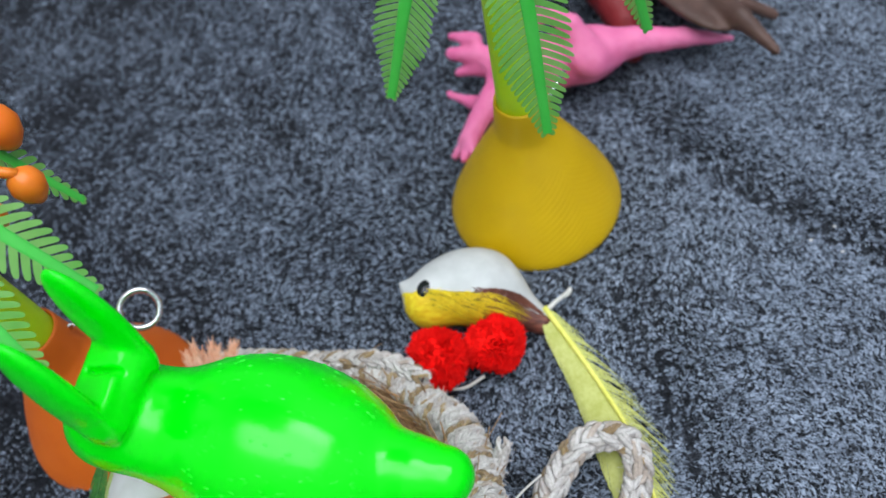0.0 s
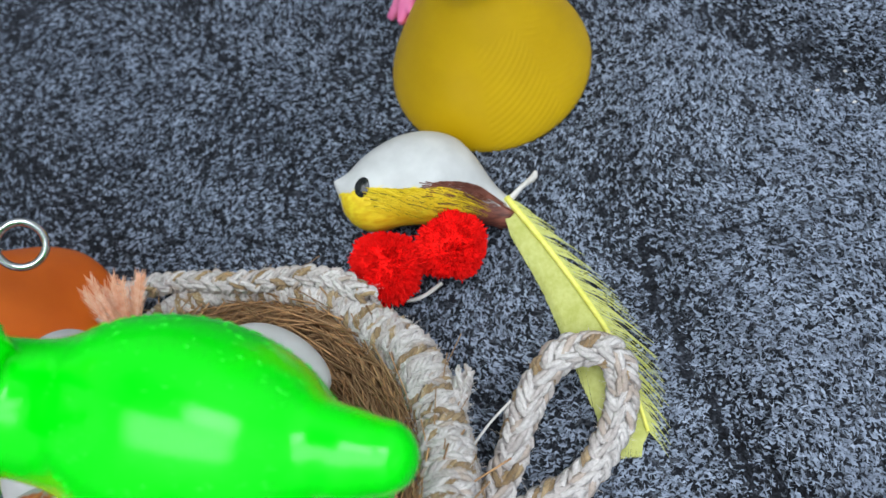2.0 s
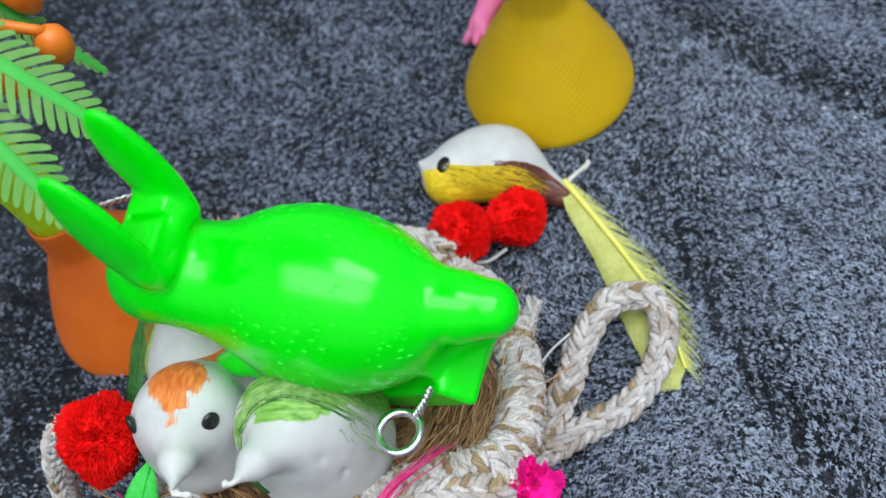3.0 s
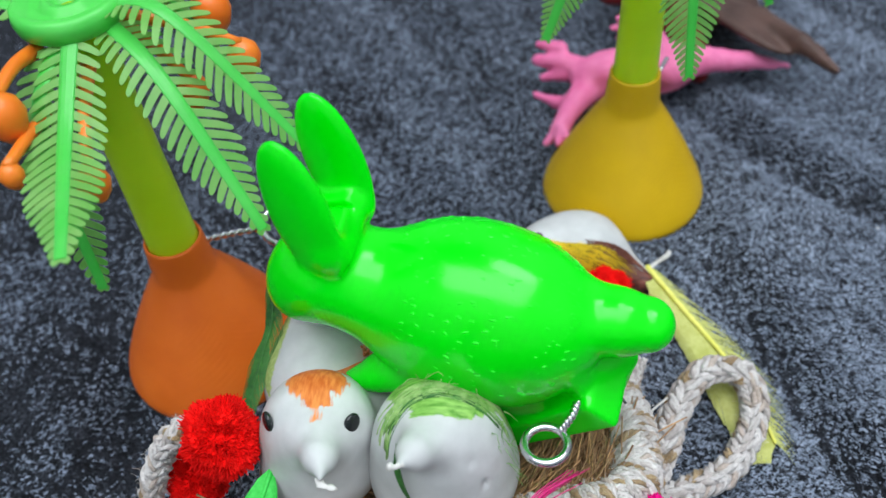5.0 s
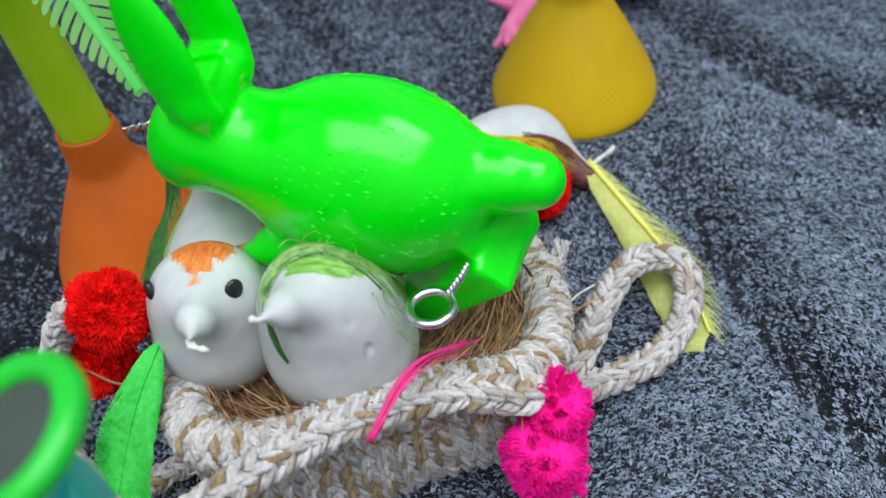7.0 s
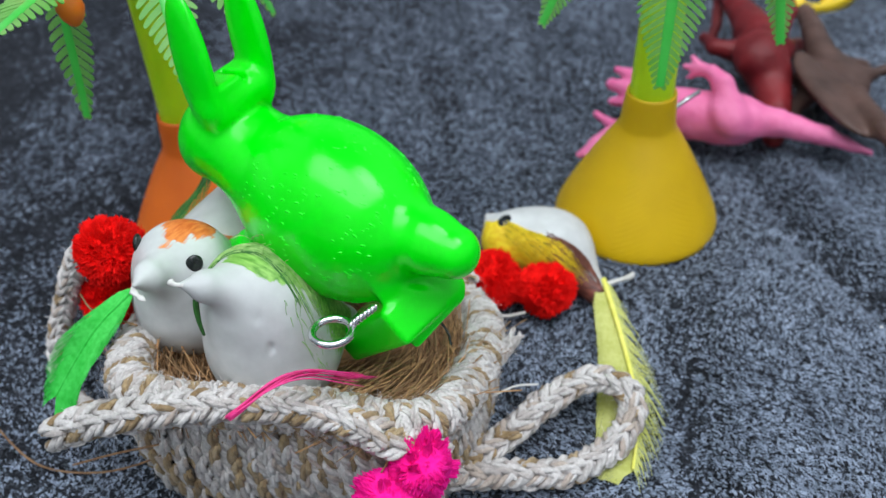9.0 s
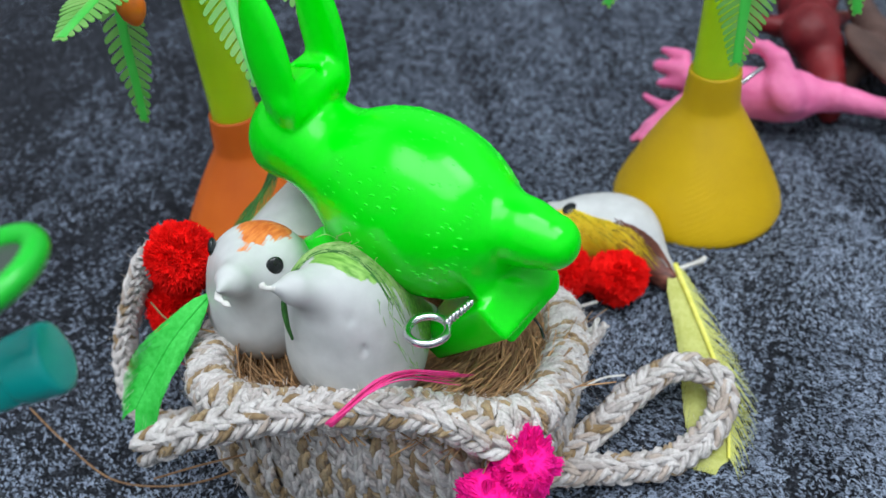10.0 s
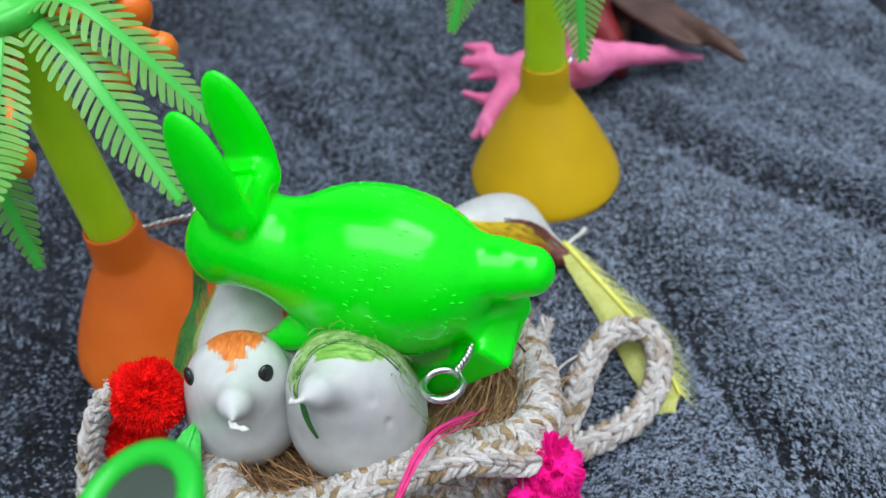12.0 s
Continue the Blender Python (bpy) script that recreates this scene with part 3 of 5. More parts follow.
# ---- knitted basket ----
def fuzz(soup, points, outs, count, length, slot=0):
    """Fine loose hairs that stand off a yarn surface."""
    for _ in range(count):
        i = random.randrange(len(points))
        a = np.asarray(points[i]) + np.random.normal(0, 0.0003, 3)
        w = unit(np.asarray(outs[i]) + np.random.normal(0, 0.7, 3))
        n = random.uniform(0.4, 1.0) * length
        bend = np.random.normal(0, 0.35, 3) * n
        p = np.array([a, a + 0.5 * n * w + 0.3 * bend, a + n * w + bend])
        side = unit(np.cross(w, (0.3, 0.2, 0.9))) * 0.000035
        v = [p[0] - side, p[0] + side, p[1] + side, p[1] - side, p[2] + 0.4 * side, p[2] - 0.4 * side]
        soup.add(v, [(0, 1, 2, 3), (3, 2, 4, 5)], slot)


def strand(soup, a, e, out, bow, r, sway=0.0, slot=0):
    """One plump strand of yarn from a to e, bowed outwards, spun of three plies, with both ends tucked in."""
    a, e = np.asarray(a, float), np.asarray(e, float)
    side = np.cross(unit(e - a), out)
    u = np.array([0.0, 0.13, 0.3, 0.5, 0.7, 0.87, 1.0])[:, None]
    path = a + (e - a) * u + bow * np.sin(math.pi * u) ** 0.8 * out + sway * np.sin(2 * math.pi * u) * side
    body = r * np.array([0.45, 0.85, 1.0, 1.0, 1.0, 0.85, 0.45]) * np.random.uniform(0.9, 1.1, 7)
    start = random.uniform(0, 2 * math.pi)
    for ply in range(3):
        ang = start + 2.0944 * ply + 4.2 * u
        off = 0.50 * body[:, None] * (np.cos(ang) * side + np.sin(ang) * out)
        soup.tube(path + off, 0.64 * body, 4, slot=1 - slot if random.random() < 0.06 else slot)


def cord(soup, path, r, pitch, closed=False, columns=3):
    """A chain-stitched yarn cord: plump white loops in slanting rows, tan strands between them, and loose hairs."""
    p = np.asarray(path, float)
    length = np.linalg.norm(np.diff(p, axis=0), axis=1).sum()
    n = max(6, int(length / pitch))
    q = smooth_path(p, n, closed)
    t, a, b = frames_along(q, closed)
    soup.tube(q, 0.58 * r, 8, closed)
    spots, outs = [], []
    for i in range(n):
        for col in range(2 * columns):
            ang = math.pi / columns * col + random.uniform(-0.07, 0.07)
            out = math.cos(ang) * a[i] + math.sin(ang) * b[i]
            round_ = np.cross(t[i], out)
            lean = (1 if col % 2 else -1) * random.uniform(0.48, 0.68)
            way = unit(t[i] + lean * round_)
            tan = 1 if math.sin(1.9 * i + 2.1 * (col // 2)) + random.uniform(-0.5, 0.5) > 0.95 else 0
            c = q[i] + (0.50 - 0.06 * tan) * r * out + random.uniform(-0.10, 0.10) * pitch * t[i]
            k = random.uniform(0.90, 1.10)
            half = 0.98 * pitch * k
            strand(soup, c - half * way - 0.12 * r * out, c + half * way, out, random.uniform(0.24, 0.36) * r, 0.33 * r * k, random.uniform(-0.08, 0.08) * r, tan)
            spots.append(c + 0.4 * r * out)
            outs.append(out)
    fuzz(soup, spots, outs, 20 * n, 0.0016)


def wrapped_rim(soup, path, r):
    """The rolled rim: knitted columns of short plump strands over a core, in bands of white and tan."""
    q = smooth_path(path, 84, True)
    t = frames_along(q, True)[0]
    slim = np.clip((0.1000 - q[:, 1]) / 0.012, 0.42, 1.0)
    soup.tube(q, 0.74 * r * slim, 10, True)
    spots, outs = [], []
    rows, full = 8, r
    for i in range(len(q)):
        r = full * slim[i]
        flat = unit(np.cross(t[i], (0, 0, 1)))
        up = np.cross(flat, t[i])
        for row in range(rows):
            ang = -0.9 + 4.5 * (row + (0.5 if i % 2 else 0)) / rows + random.uniform(-0.12, 0.12)
            out = -math.cos(ang) * flat + math.sin(ang) * up
            round_ = np.cross(t[i], out)
            for sign in (-1, 1):
                way = unit(round_ + sign * random.uniform(0.34, 0.56) * t[i])
                k = random.uniform(0.90, 1.12)
                tan = 1 if sign > 0 and math.sin(2.3 * i + 0.30 * row) + random.uniform(-0.45, 0.45) > 0.35 else 0
                c = q[i] + 0.70 * r * out + sign * 0.00066 * t[i] + random.uniform(-0.0004, 0.0004) * round_
                half = 0.0024 * k
                strand(soup, c - half * way - 0.0005 * out, c + half * way - 0.0002 * out, out, random.uniform(0.0010, 0.0016), 0.00088 * k, random.uniform(-0.0003, 0.0003), tan)
            spots.append(c + 0.3 * r * out)
            outs.append(out)
    fuzz(soup, spots, outs, 3600, 0.0016)


RIM_XY = [(-0.0143, 0.0715), (-0.0185, 0.0815), (-0.0237, 0.0868), (-0.0304, 0.0930), (-0.0385, 0.0988), (-0.0520, 0.1030), (-0.0660, 0.1030), (-0.0785, 0.0960), (-0.0845, 0.0800), (-0.0860, 0.0630),
          (-0.0845, 0.0480), (-0.0805, 0.0350), (-0.0745, 0.0265), (-0.0660, 0.0235), (-0.0555, 0.0265), (-0.0455, 0.0310), (-0.0340, 0.0355), (-0.0247, 0.0372), (-0.0180, 0.0395), (-0.0135, 0.0450), (-0.0121, 0.0550), (-0.0126, 0.0630)]


def rim_height(y):
    """The basket sags towards its far side."""
    return 0.0405 - 0.29 * y


RIM = [(x, y, rim_height(y)) for x, y in RIM_XY]
BX, BY = -0.0490, 0.0630


def basket():
    base = thing("basket", (BX, BY, 0), "hand-knitted cream and tan cotton nest basket with cord loops", "basket")
    s = Soup()
    wrapped_rim(s, RIM, 0.0047)
    part("rim", s, [YARN, YARN_TAN], base, "thick rolled rim wrapped in cream yarn")
    s = Soup()
    cols, rows = 74, 7
    ring = smooth_path(RIM, cols, True)
    spots, outs = [], []
    for r in range(rows):
        h = (r + 0.2) / rows
        for c in range(cols):
            top = ring[c][2] - 0.0015
            z = 0.0008 + (top - 0.0008) * h
            squeeze = 0.955 + 0.10 * math.sin(math.pi * min(1, 0.15 + h * 0.8))
            p = vec(BX + (ring[c][0] - BX) * squeeze, BY + (ring[c][1] - BY) * squeeze, z)
            out = unit((p - (BX, BY, z)) * (1, 1, 0))
            along = np.cross((0, 0, 1), out)
            for sign in (-1, 1):
                way = unit(vec(0, 0, 1) + sign * random.uniform(0.22, 0.36) * along + random.uniform(-0.06, 0.10) * out)
                k = random.uniform(0.92, 1.10)
                at = p + 0.00082 * sign * along + random.uniform(-0.0003, 0.0004) * out
                long = (top / rows) * 1.0 * k
                strand(s, at - long * way - 0.0003 * out, at + long * way, out, 0.0007, 0.00112 * k, random.uniform(-0.0002, 0.0002), 1 if sign > 0 and math.sin(1.4 * c + 0.8 * r) + random.uniform(-0.5, 0.5) > 0.45 else 0)
            spots.append(p + 0.0009 * out)
            outs.append(out)
    fuzz(s, spots, outs, 2200, 0.0018)
    part("wall", s, [YARN, YARN_TAN], base, "cream and tan knitted wall in rows of stitches")
    s = Soup()
    lining = smooth_path(RIM, 60, True)
    v = [(BX + (p[0] - BX) * k, BY + (p[1] - BY) * k, p[2] * h + 0.001) for k, h in ((0.97, 0.96), (0.97, 0.5), (0.92, 0.1), (0.90, 0.0), (0.0, 0.0)) for p in lining]
    s.add(v, [(i * 60 + j, i * 60 + (j + 1) % 60, (i + 1) * 60 + (j + 1) % 60, (i + 1) * 60 + j) for i in range(4) for j in range(60)])
    part("lining", s, YARN_TAN, base, "tan inner lining")
    s = Soup()
    cord(s, smooth_path([(-0.0735, 0.0075, 0.0385), (-0.0690, 0.0110, 0.0395), (-0.0630, 0.0165, 0.0385), (-0.0550, 0.0228, 0.0370), (-0.0450, 0.0281, 0.0358), (-0.0340, 0.0325, 0.0342), (-0.0243, 0.0335, 0.0330), (-0.0165, 0.0345, 0.0300), (-0.0120, 0.0400, 0.0260)], 60), 0.0035, 0.0030)
    part("front_braid", s, [YARN, YARN_TAN], base, "braided yarn edge that stands off the wall")
    s = Soup()
    cord(s, smooth_path([(-0.0880, 0.1020, 0.0110), (-0.0816, 0.1060, 0.0125), (-0.0707, 0.1062, 0.0130), (-0.0545, 0.1036, 0.0140), (-0.0429, 0.1030, 0.0140), (-0.0348, 0.1010, 0.0145), (-0.0280, 0.0960, 0.0150)], 60), 0.0026, 0.0028)
    part("rear_braid", s, [YARN, YARN_TAN], base, "braided yarn edge")
    s = Soup()
    loop = [(-0.0125, 0.0485, 0.0075), (-0.0048, 0.0580, 0.0075), (0.0008, 0.0700, 0.0085), (0.0075, 0.0790, 0.0100), (0.0142, 0.0808, 0.0110), (0.0195, 0.0790, 0.0090),
            (0.0200, 0.0715, 0.0065), (0.0160, 0.0635, 0.0050), (0.0100, 0.0570, 0.0045), (0.0020, 0.0535, 0.0045), (-0.0110, 0.0470, 0.0060)]
    cord(s, smooth_path(loop, 90), 0.0034, 0.0033)
    part("cord_loop", s, [YARN, YARN_TAN], base, "braided yarn loop handle")
    s = Soup()
    loop = [(-0.0850, 0.0520, 0.0340), (-0.0970, 0.0510, 0.0420), (-0.1040, 0.0500, 0.0405), (-0.1095, 0.0480, 0.0320), (-0.1135, 0.0440, 0.0215), (-0.1140, 0.0385, 0.0120), (-0.1090, 0.0330, 0.0055), (-0.1000, 0.0310, 0.0040), (-0.0900, 0.0350, 0.0060), (-0.0780, 0.0400, 0.0080)]
    cord(s, smooth_path(loop, 70), 0.0028, 0.0030)
    part("cord_loop", s, [YARN, YARN_TAN], base, "braided yarn loop handle")
    s = Soup()
    cord(s, smooth_path([(-0.0118, 0.0665, 0.0160), (-0.0104, 0.0700, 0.0190), (-0.0090, 0.0735, 0.0212), (-0.0082, 0.0752, 0.0222)], 12), 0.0017, 0.0024)
    fuzz(s, [(-0.0085, 0.0740, 0.0215)], [(0.3, 0.4, 0.8)], 260, 0.0022)
    part("yarn_knot", s, [YARN, YARN], base, "fuzzy white yarn end")
    return base


basket()


def nest():
    """Coir lining of the basket: a dark bed under many curled fibres."""
    s = Soup()
    ring = smooth_path(RIM, 48, True)
    v = [(BX + (p[0] - BX) * k, BY + (p[1] - BY) * k, rim_height(BY + (p[1] - BY) * k) + z) for k, z in ((0.93, -0.001), (0.82, -0.005), (0.55, -0.010), (0.02, -0.012)) for p in ring]
    s.add(v, [(i * 48 + j, i * 48 + (j + 1) % 48, (i + 1) * 48 + (j + 1) % 48, (i + 1) * 48 + j) for i in range(3) for j in range(48)])
    for _ in range(3300):
        ang, k = random.uniform(0, 2 * math.pi), random.uniform(0.25, 0.95)
        j = int(ang / (2 * math.pi) * 48)
        p = ring[j]
        x, y = BX + (p[0] - BX) * k, BY + (p[1] - BY) * k
        c = vec(x, y, rim_height(y) - 0.0105 + 0.0105 * k * k + random.uniform(-0.0005, 0.0022))
        out = unit((c - (BX, BY, c[2])))
        way = unit(np.cross((0, 0, 1), out) + random.gauss(0, 0.40) * out + vec(0, 0, random.uniform(-0.12, 0.22)))
        half = random.uniform(0.006, 0.017)
        bend = random.uniform(-0.50, 0.05) * half * out + vec(0, 0, random.uniform(-0.12, 0.22) * half)
        s.tube(smooth_path([c - half * way + 0.5 * bend, c, c + half * way + 0.5 * bend], 6), random.uniform(0.00008, 0.00020), 4)
    return whole("nest_lining", s, COIR, (BX, BY, 0.02), "brown coir fibre bedding inside the basket", "nest fibre", kind="stuff")


nest()

# ---- pompoms ----
def pompom(soup, centre, r, tufts=7400, ragged=1.0, squash=(1.0, 1.0, 1.0), heads=150, pull=0.22):
    """A clipped wool ball: a lumpy core under fine hairs that gather into small pointed tufts."""
    c = np.asarray(centre, float)
    v, f = BALLS[32, 20]
    wave = np.random.uniform(1.2, 3.6, (6, 3)) * np.random.choice((-1, 1), (6, 3))
    lump = lambda q: 0.97 + 0.030 * ragged * np.sin(q @ wave.T + wave[:, 0]).sum(1)[:, None]
    tips = np.random.normal(0, 1, (heads, 3))
    tips /= np.linalg.norm(tips, axis=1, keepdims=True)
    reach = np.random.uniform(1.0 - 0.10 * ragged, 1.0 + 0.08 * ragged, (heads, 1))
    soup.add(c + 0.90 * r * v * lump(v) * squash, f)
    i = np.arange(tufts)
    z = 1 - 2 * (i + 0.5) / tufts
    a = 2.399963 * i
    d = np.stack([np.sqrt(1 - z * z) * np.cos(a), np.sqrt(1 - z * z) * np.sin(a), z], 1) + np.random.normal(0, 0.05, (tufts, 3))
    d /= np.linalg.norm(d, axis=1, keepdims=True)
    near = (d @ tips.T).argmax(1)
    root = c + 0.85 * r * lump(d) * d
    end = c + r * lump(d) * reach[near] * (d + pull * (tips[near] - d) + np.random.normal(0, 0.035, (tufts, 3)))
    way = end - root
    s = np.cross(way, (0.3, 0.5, 0.8))
    s /= np.linalg.norm(s, axis=1, keepdims=True)
    w = np.cross(way / np.linalg.norm(way, axis=1, keepdims=True), s)
    k = r * 0.033 * np.random.uniform(0.6, 1.4, (tufts, 1))
    q = np.stack([p + m * k * (math.cos(x) * s + math.sin(x) * w) for p, m in ((root, 1.0), (end, 0.5)) for x in (0, 2.1, 4.2)], 1).reshape(-1, 3)
    soup.add(c + (q - c) * squash, [tuple(6 * n + m for m in face) for n in range(tufts) for face in ((0, 1, 4, 3), (1, 2, 5, 4), (2, 0, 3, 5))])


def wool_ball(centres, r, mat, label, group="", ragged=1.0, squash=(1.0, 1.0, 1.0), heads=330):
    base = tuple(np.asarray(centres[0]) - (0, 0, r[0]))
    if len(centres) == 1:
        s = Soup()
        pompom(s, centres[0], r[0], ragged=ragged, squash=squash, heads=heads)
        return whole("pompom", s, mat, base, label, "pompom", group)
    ob = thing("pompom", base, label, "pompom", group)
    for c, size in zip(centres, r):
        s = Soup()
        pompom(s, c, size, ragged=ragged, squash=squash, heads=heads, pull=0.45)
        part("wool_ball", s, mat, ob)
    return ob


wool_ball([(-0.0245, 0.1043, 0.0092)], [0.0078], RED_WOOL, "bright red wool pompom lying on the fleece beside the basket", "red pompoms")
wool_ball([(-0.0106, 0.1079, 0.0074)], [0.0077], RED_WOOL, "bright red wool pompom lying on the fleece under the yellow bird", "red pompoms")
wool_ball([(-0.0926, 0.0472, 0.0446)], [0.0086], RED_WOOL, "bright red wool pompom resting against the cord loop and white bird", "red pompoms", squash=(0.84, 0.95, 1.0))
wool_ball([(-0.1048, 0.0508, 0.0222)], [0.0068], RED_WOOL, "shaded red wool pompom hanging inside the cord loop", "red pompoms")
wool_ball([(-0.0118, 0.0338, 0.0262), (-0.0148, 0.0275, 0.0205)], [0.0066, 0.0082], PINK_WOOL, "magenta double wool pompom on the basket wall", ragged=1.8, heads=120)


# ---- feathers ----
def feather(vane, quill, path, widths, normal, barbs=150, ragged=0.0, lean=0.9, slot=0, sides=(-1, 1), clump=0.0, vaned=0.80):
    """Fine barbs set along a curved quill. widths: (left, right) reach at points along it."""
    p = smooth_path(path, 60)
    t = frames_along(p)[0]
    side = np.array([unit(np.cross(normal, a)) for a in t])
    quill.tube(p, np.linspace(0.00055, 0.00018, 60), 6)
    at = np.linspace(0, 1, len(widths))
    for sg in sides:
        w = np.array([x[0 if sg > 0 else 1] for x in widths])
        for i in range(barbs):
            u = (i + 0.5) / barbs
            k = u * 59
            a, b = int(k), min(59, int(k) + 1)
            m = k - a
            base = p[a] * (1 - m) + p[b] * m
            reach = np.interp(u, at, w) * (1 - ragged * random.random() ** 2)
            spread = lean + clump * math.sin(i * 0.55) + random.uniform(-0.02, 0.02) * (1 + 18 * ragged)
            way = unit(sg * side[a] + spread * t[a])
            nn = np.asarray(normal, float)
            mid = base + 0.5 * reach * way + 0.04 * reach * nn
            end = base + reach * unit(sg * side[a] + (spread + 0.5) * t[a]) - 0.03 * reach * nn + random.uniform(-1, 1) * 0.06 * ragged * reach * nn
            width = vaned * np.linalg.norm(p[-1] - p[0]) / barbs * (1 - 0.55 * ragged)
            lift = random.uniform(-0.00006, 0.00006) * nn
            v = [base - width * t[a] + lift, base + width * t[a] + lift, mid + width * t[a] + lift, mid - width * t[a] + lift, end + 0.5 * width * t[a] + lift, end - 0.5 * width * t[a] + lift]
            vane.add(v, [(0, 1, 2, 3), (3, 2, 4, 5)], slot)


FEATHER_R = material("rust_feather", (0.50, 0.12, 0.04), (0.78, 0.30, 0.15), 0.6, 900, 0.2, 2400)


# ---- birds ----
def bead(centre, out, r):
    s = Soup()
    n = unit(out)
    a = unit(np.cross(n, (0.2, 0.4, 0.9)))
    s.ball(centre, [r * a, 1.15 * r * np.cross(n, a), 0.5 * r * n], u=24, w=16)
    return s


def bird(field, low, high, base, label, paints, zones, eyes=(), step=0.0005, grain=(300.0, 1300.0, 900.0)):
    """Body from a field; zones: one field per paint, positive where that paint lies, blended with brush streaks."""
    ob = thing("bird_ornament", base, label, "bird ornament", "bird ornaments")
    v, f = solid(field, low, high, step)
    s = Soup()
    s.add(v, f)
    body = part("body", s, painted_body(paints, grain), ob)
    h = 0.0002
    n = np.stack([field(v + e) - field(v - e) for e in np.eye(3) * h], 1)
    n /= np.linalg.norm(n, axis=1, keepdims=True) + 1e-12
    for k, zone in enumerate(zones):
        layer = body.data.attributes.new("paint_%d" % (k + 1), "FLOAT", "POINT")
        layer.data.foreach_set("value", np.clip(zone(v, n) / 0.004 + 0.5, 0, 1).astype(np.float32))
    for c, out, r in eyes:
        part("eye", bead(c, out, r), BLACK, ob, "glossy black bead eye")
    return ob


def cling(field, q, lift):
    """Draws points onto the surface of a body."""
    for _ in range(6):
        h = 0.0001
        grad = np.stack([(field(q + e) - field(q - e)) / (2 * h) for e in np.eye(3) * h], 1)
        q = q - (field(q) - lift)[:, None] * grad / (np.linalg.norm(grad, axis=1, keepdims=True) ** 2 + 1e-6)
    return q


def painted_body(paints, grain):
    """White paint with brushed colours laid over it where the paint layers say so."""
    m = bpy.data.materials.new("brushed_white_paint")
    m.use_nodes = True
    t = m.node_tree
    b = t.nodes["Principled BSDF"]
    make = lambda kind: t.nodes.new("ShaderNode" + kind)
    where = make("TexCoord")
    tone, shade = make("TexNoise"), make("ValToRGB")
    tone.inputs["Scale"].default_value, tone.inputs["Detail"].default_value = 180.0, 4.0
    shade.color_ramp.elements[0].position, shade.color_ramp.elements[1].position = 0.3, 0.7
    shade.color_ramp.elements[0].color, shade.color_ramp.elements[1].color = (0.51, 0.52, 0.515, 1), (0.63, 0.64, 0.635, 1)
    t.links.new(where.outputs["Object"], tone.inputs["Vector"])
    t.links.new(tone.outputs[0], shade.inputs[0])
    colour = shade.outputs[0]
    stretch, streaks = make("Mapping"), make("TexNoise")
    stretch.inputs["Scale"].default_value = grain
    stretch.inputs["Rotation"].default_value = (0.3, 0.2, 0.5) if grain[0] < grain[1] else (0.3, 0.0, 0.1)
    streaks.inputs["Scale"].default_value, streaks.inputs["Detail"].default_value = 1.0, 3.0
    t.links.new(where.outputs["Object"], stretch.inputs["Vector"])
    t.links.new(stretch.outputs[0], streaks.inputs["Vector"])
    for k, (dark, light) in enumerate(paints):
        layer, add, edge, hue, over = make("Attribute"), make("Math"), make("ValToRGB"), make("ValToRGB"), make("Mix")
        layer.attribute_name = "paint_%d" % (k + 1)
        add.operation = "MULTIPLY_ADD"
        add.inputs[1].default_value = 0.6
        edge.color_ramp.elements[0].position, edge.color_ramp.elements[1].position = 0.76, 0.86
        over.data_type = "RGBA"
        hue.color_ramp.elements[0].color, hue.color_ramp.elements[1].color = (*dark, 1), (*light, 1)
        hue.color_ramp.elements[0].position, hue.color_ramp.elements[1].position = 0.35, 0.65
        t.links.new(streaks.outputs[0], add.inputs[0])
        t.links.new(layer.outputs["Fac"], add.inputs[2])
        t.links.new(add.outputs[0], edge.inputs[0])
        t.links.new(streaks.outputs[0], hue.inputs[0])
        t.links.new(edge.outputs[0], over.inputs[0])
        t.links.new(colour, over.inputs[6])
        t.links.new(hue.outputs[0], over.inputs[7])
        colour = over.outputs[2]
    t.links.new(colour, b.inputs["Base Color"])
    b.inputs["Roughness"].default_value = 0.55
    bn = make("Bump")
    bn.inputs["Strength"].default_value, bn.inputs["Distance"].default_value = 0.12, 0.0006
    t.links.new(tone.outputs[0], bn.inputs["Height"])
    t.links.new(bn.outputs[0], b.inputs["Normal"])
    return m


OLIVE_PAINT = material("olive_brush_paint", (0.05, 0.035, 0.008), (0.16, 0.11, 0.015), 0.6, 600)
ORANGE_TONES = ((0.62, 0.12, 0.015), (0.84, 0.27, 0.06))
GREEN_TONES = ((0.10, 0.30, 0.03), (0.30, 0.56, 0.12))
YELLOW_TONES = ((0.76, 0.50, 0.01), (0.90, 0.72, 0.03))
BROWN_TONES = ((0.08, 0.022, 0.015), (0.22, 0.07, 0.045))


# white bird with an orange crown
OB = vec(-0.0750, 0.0520, 0.0385)


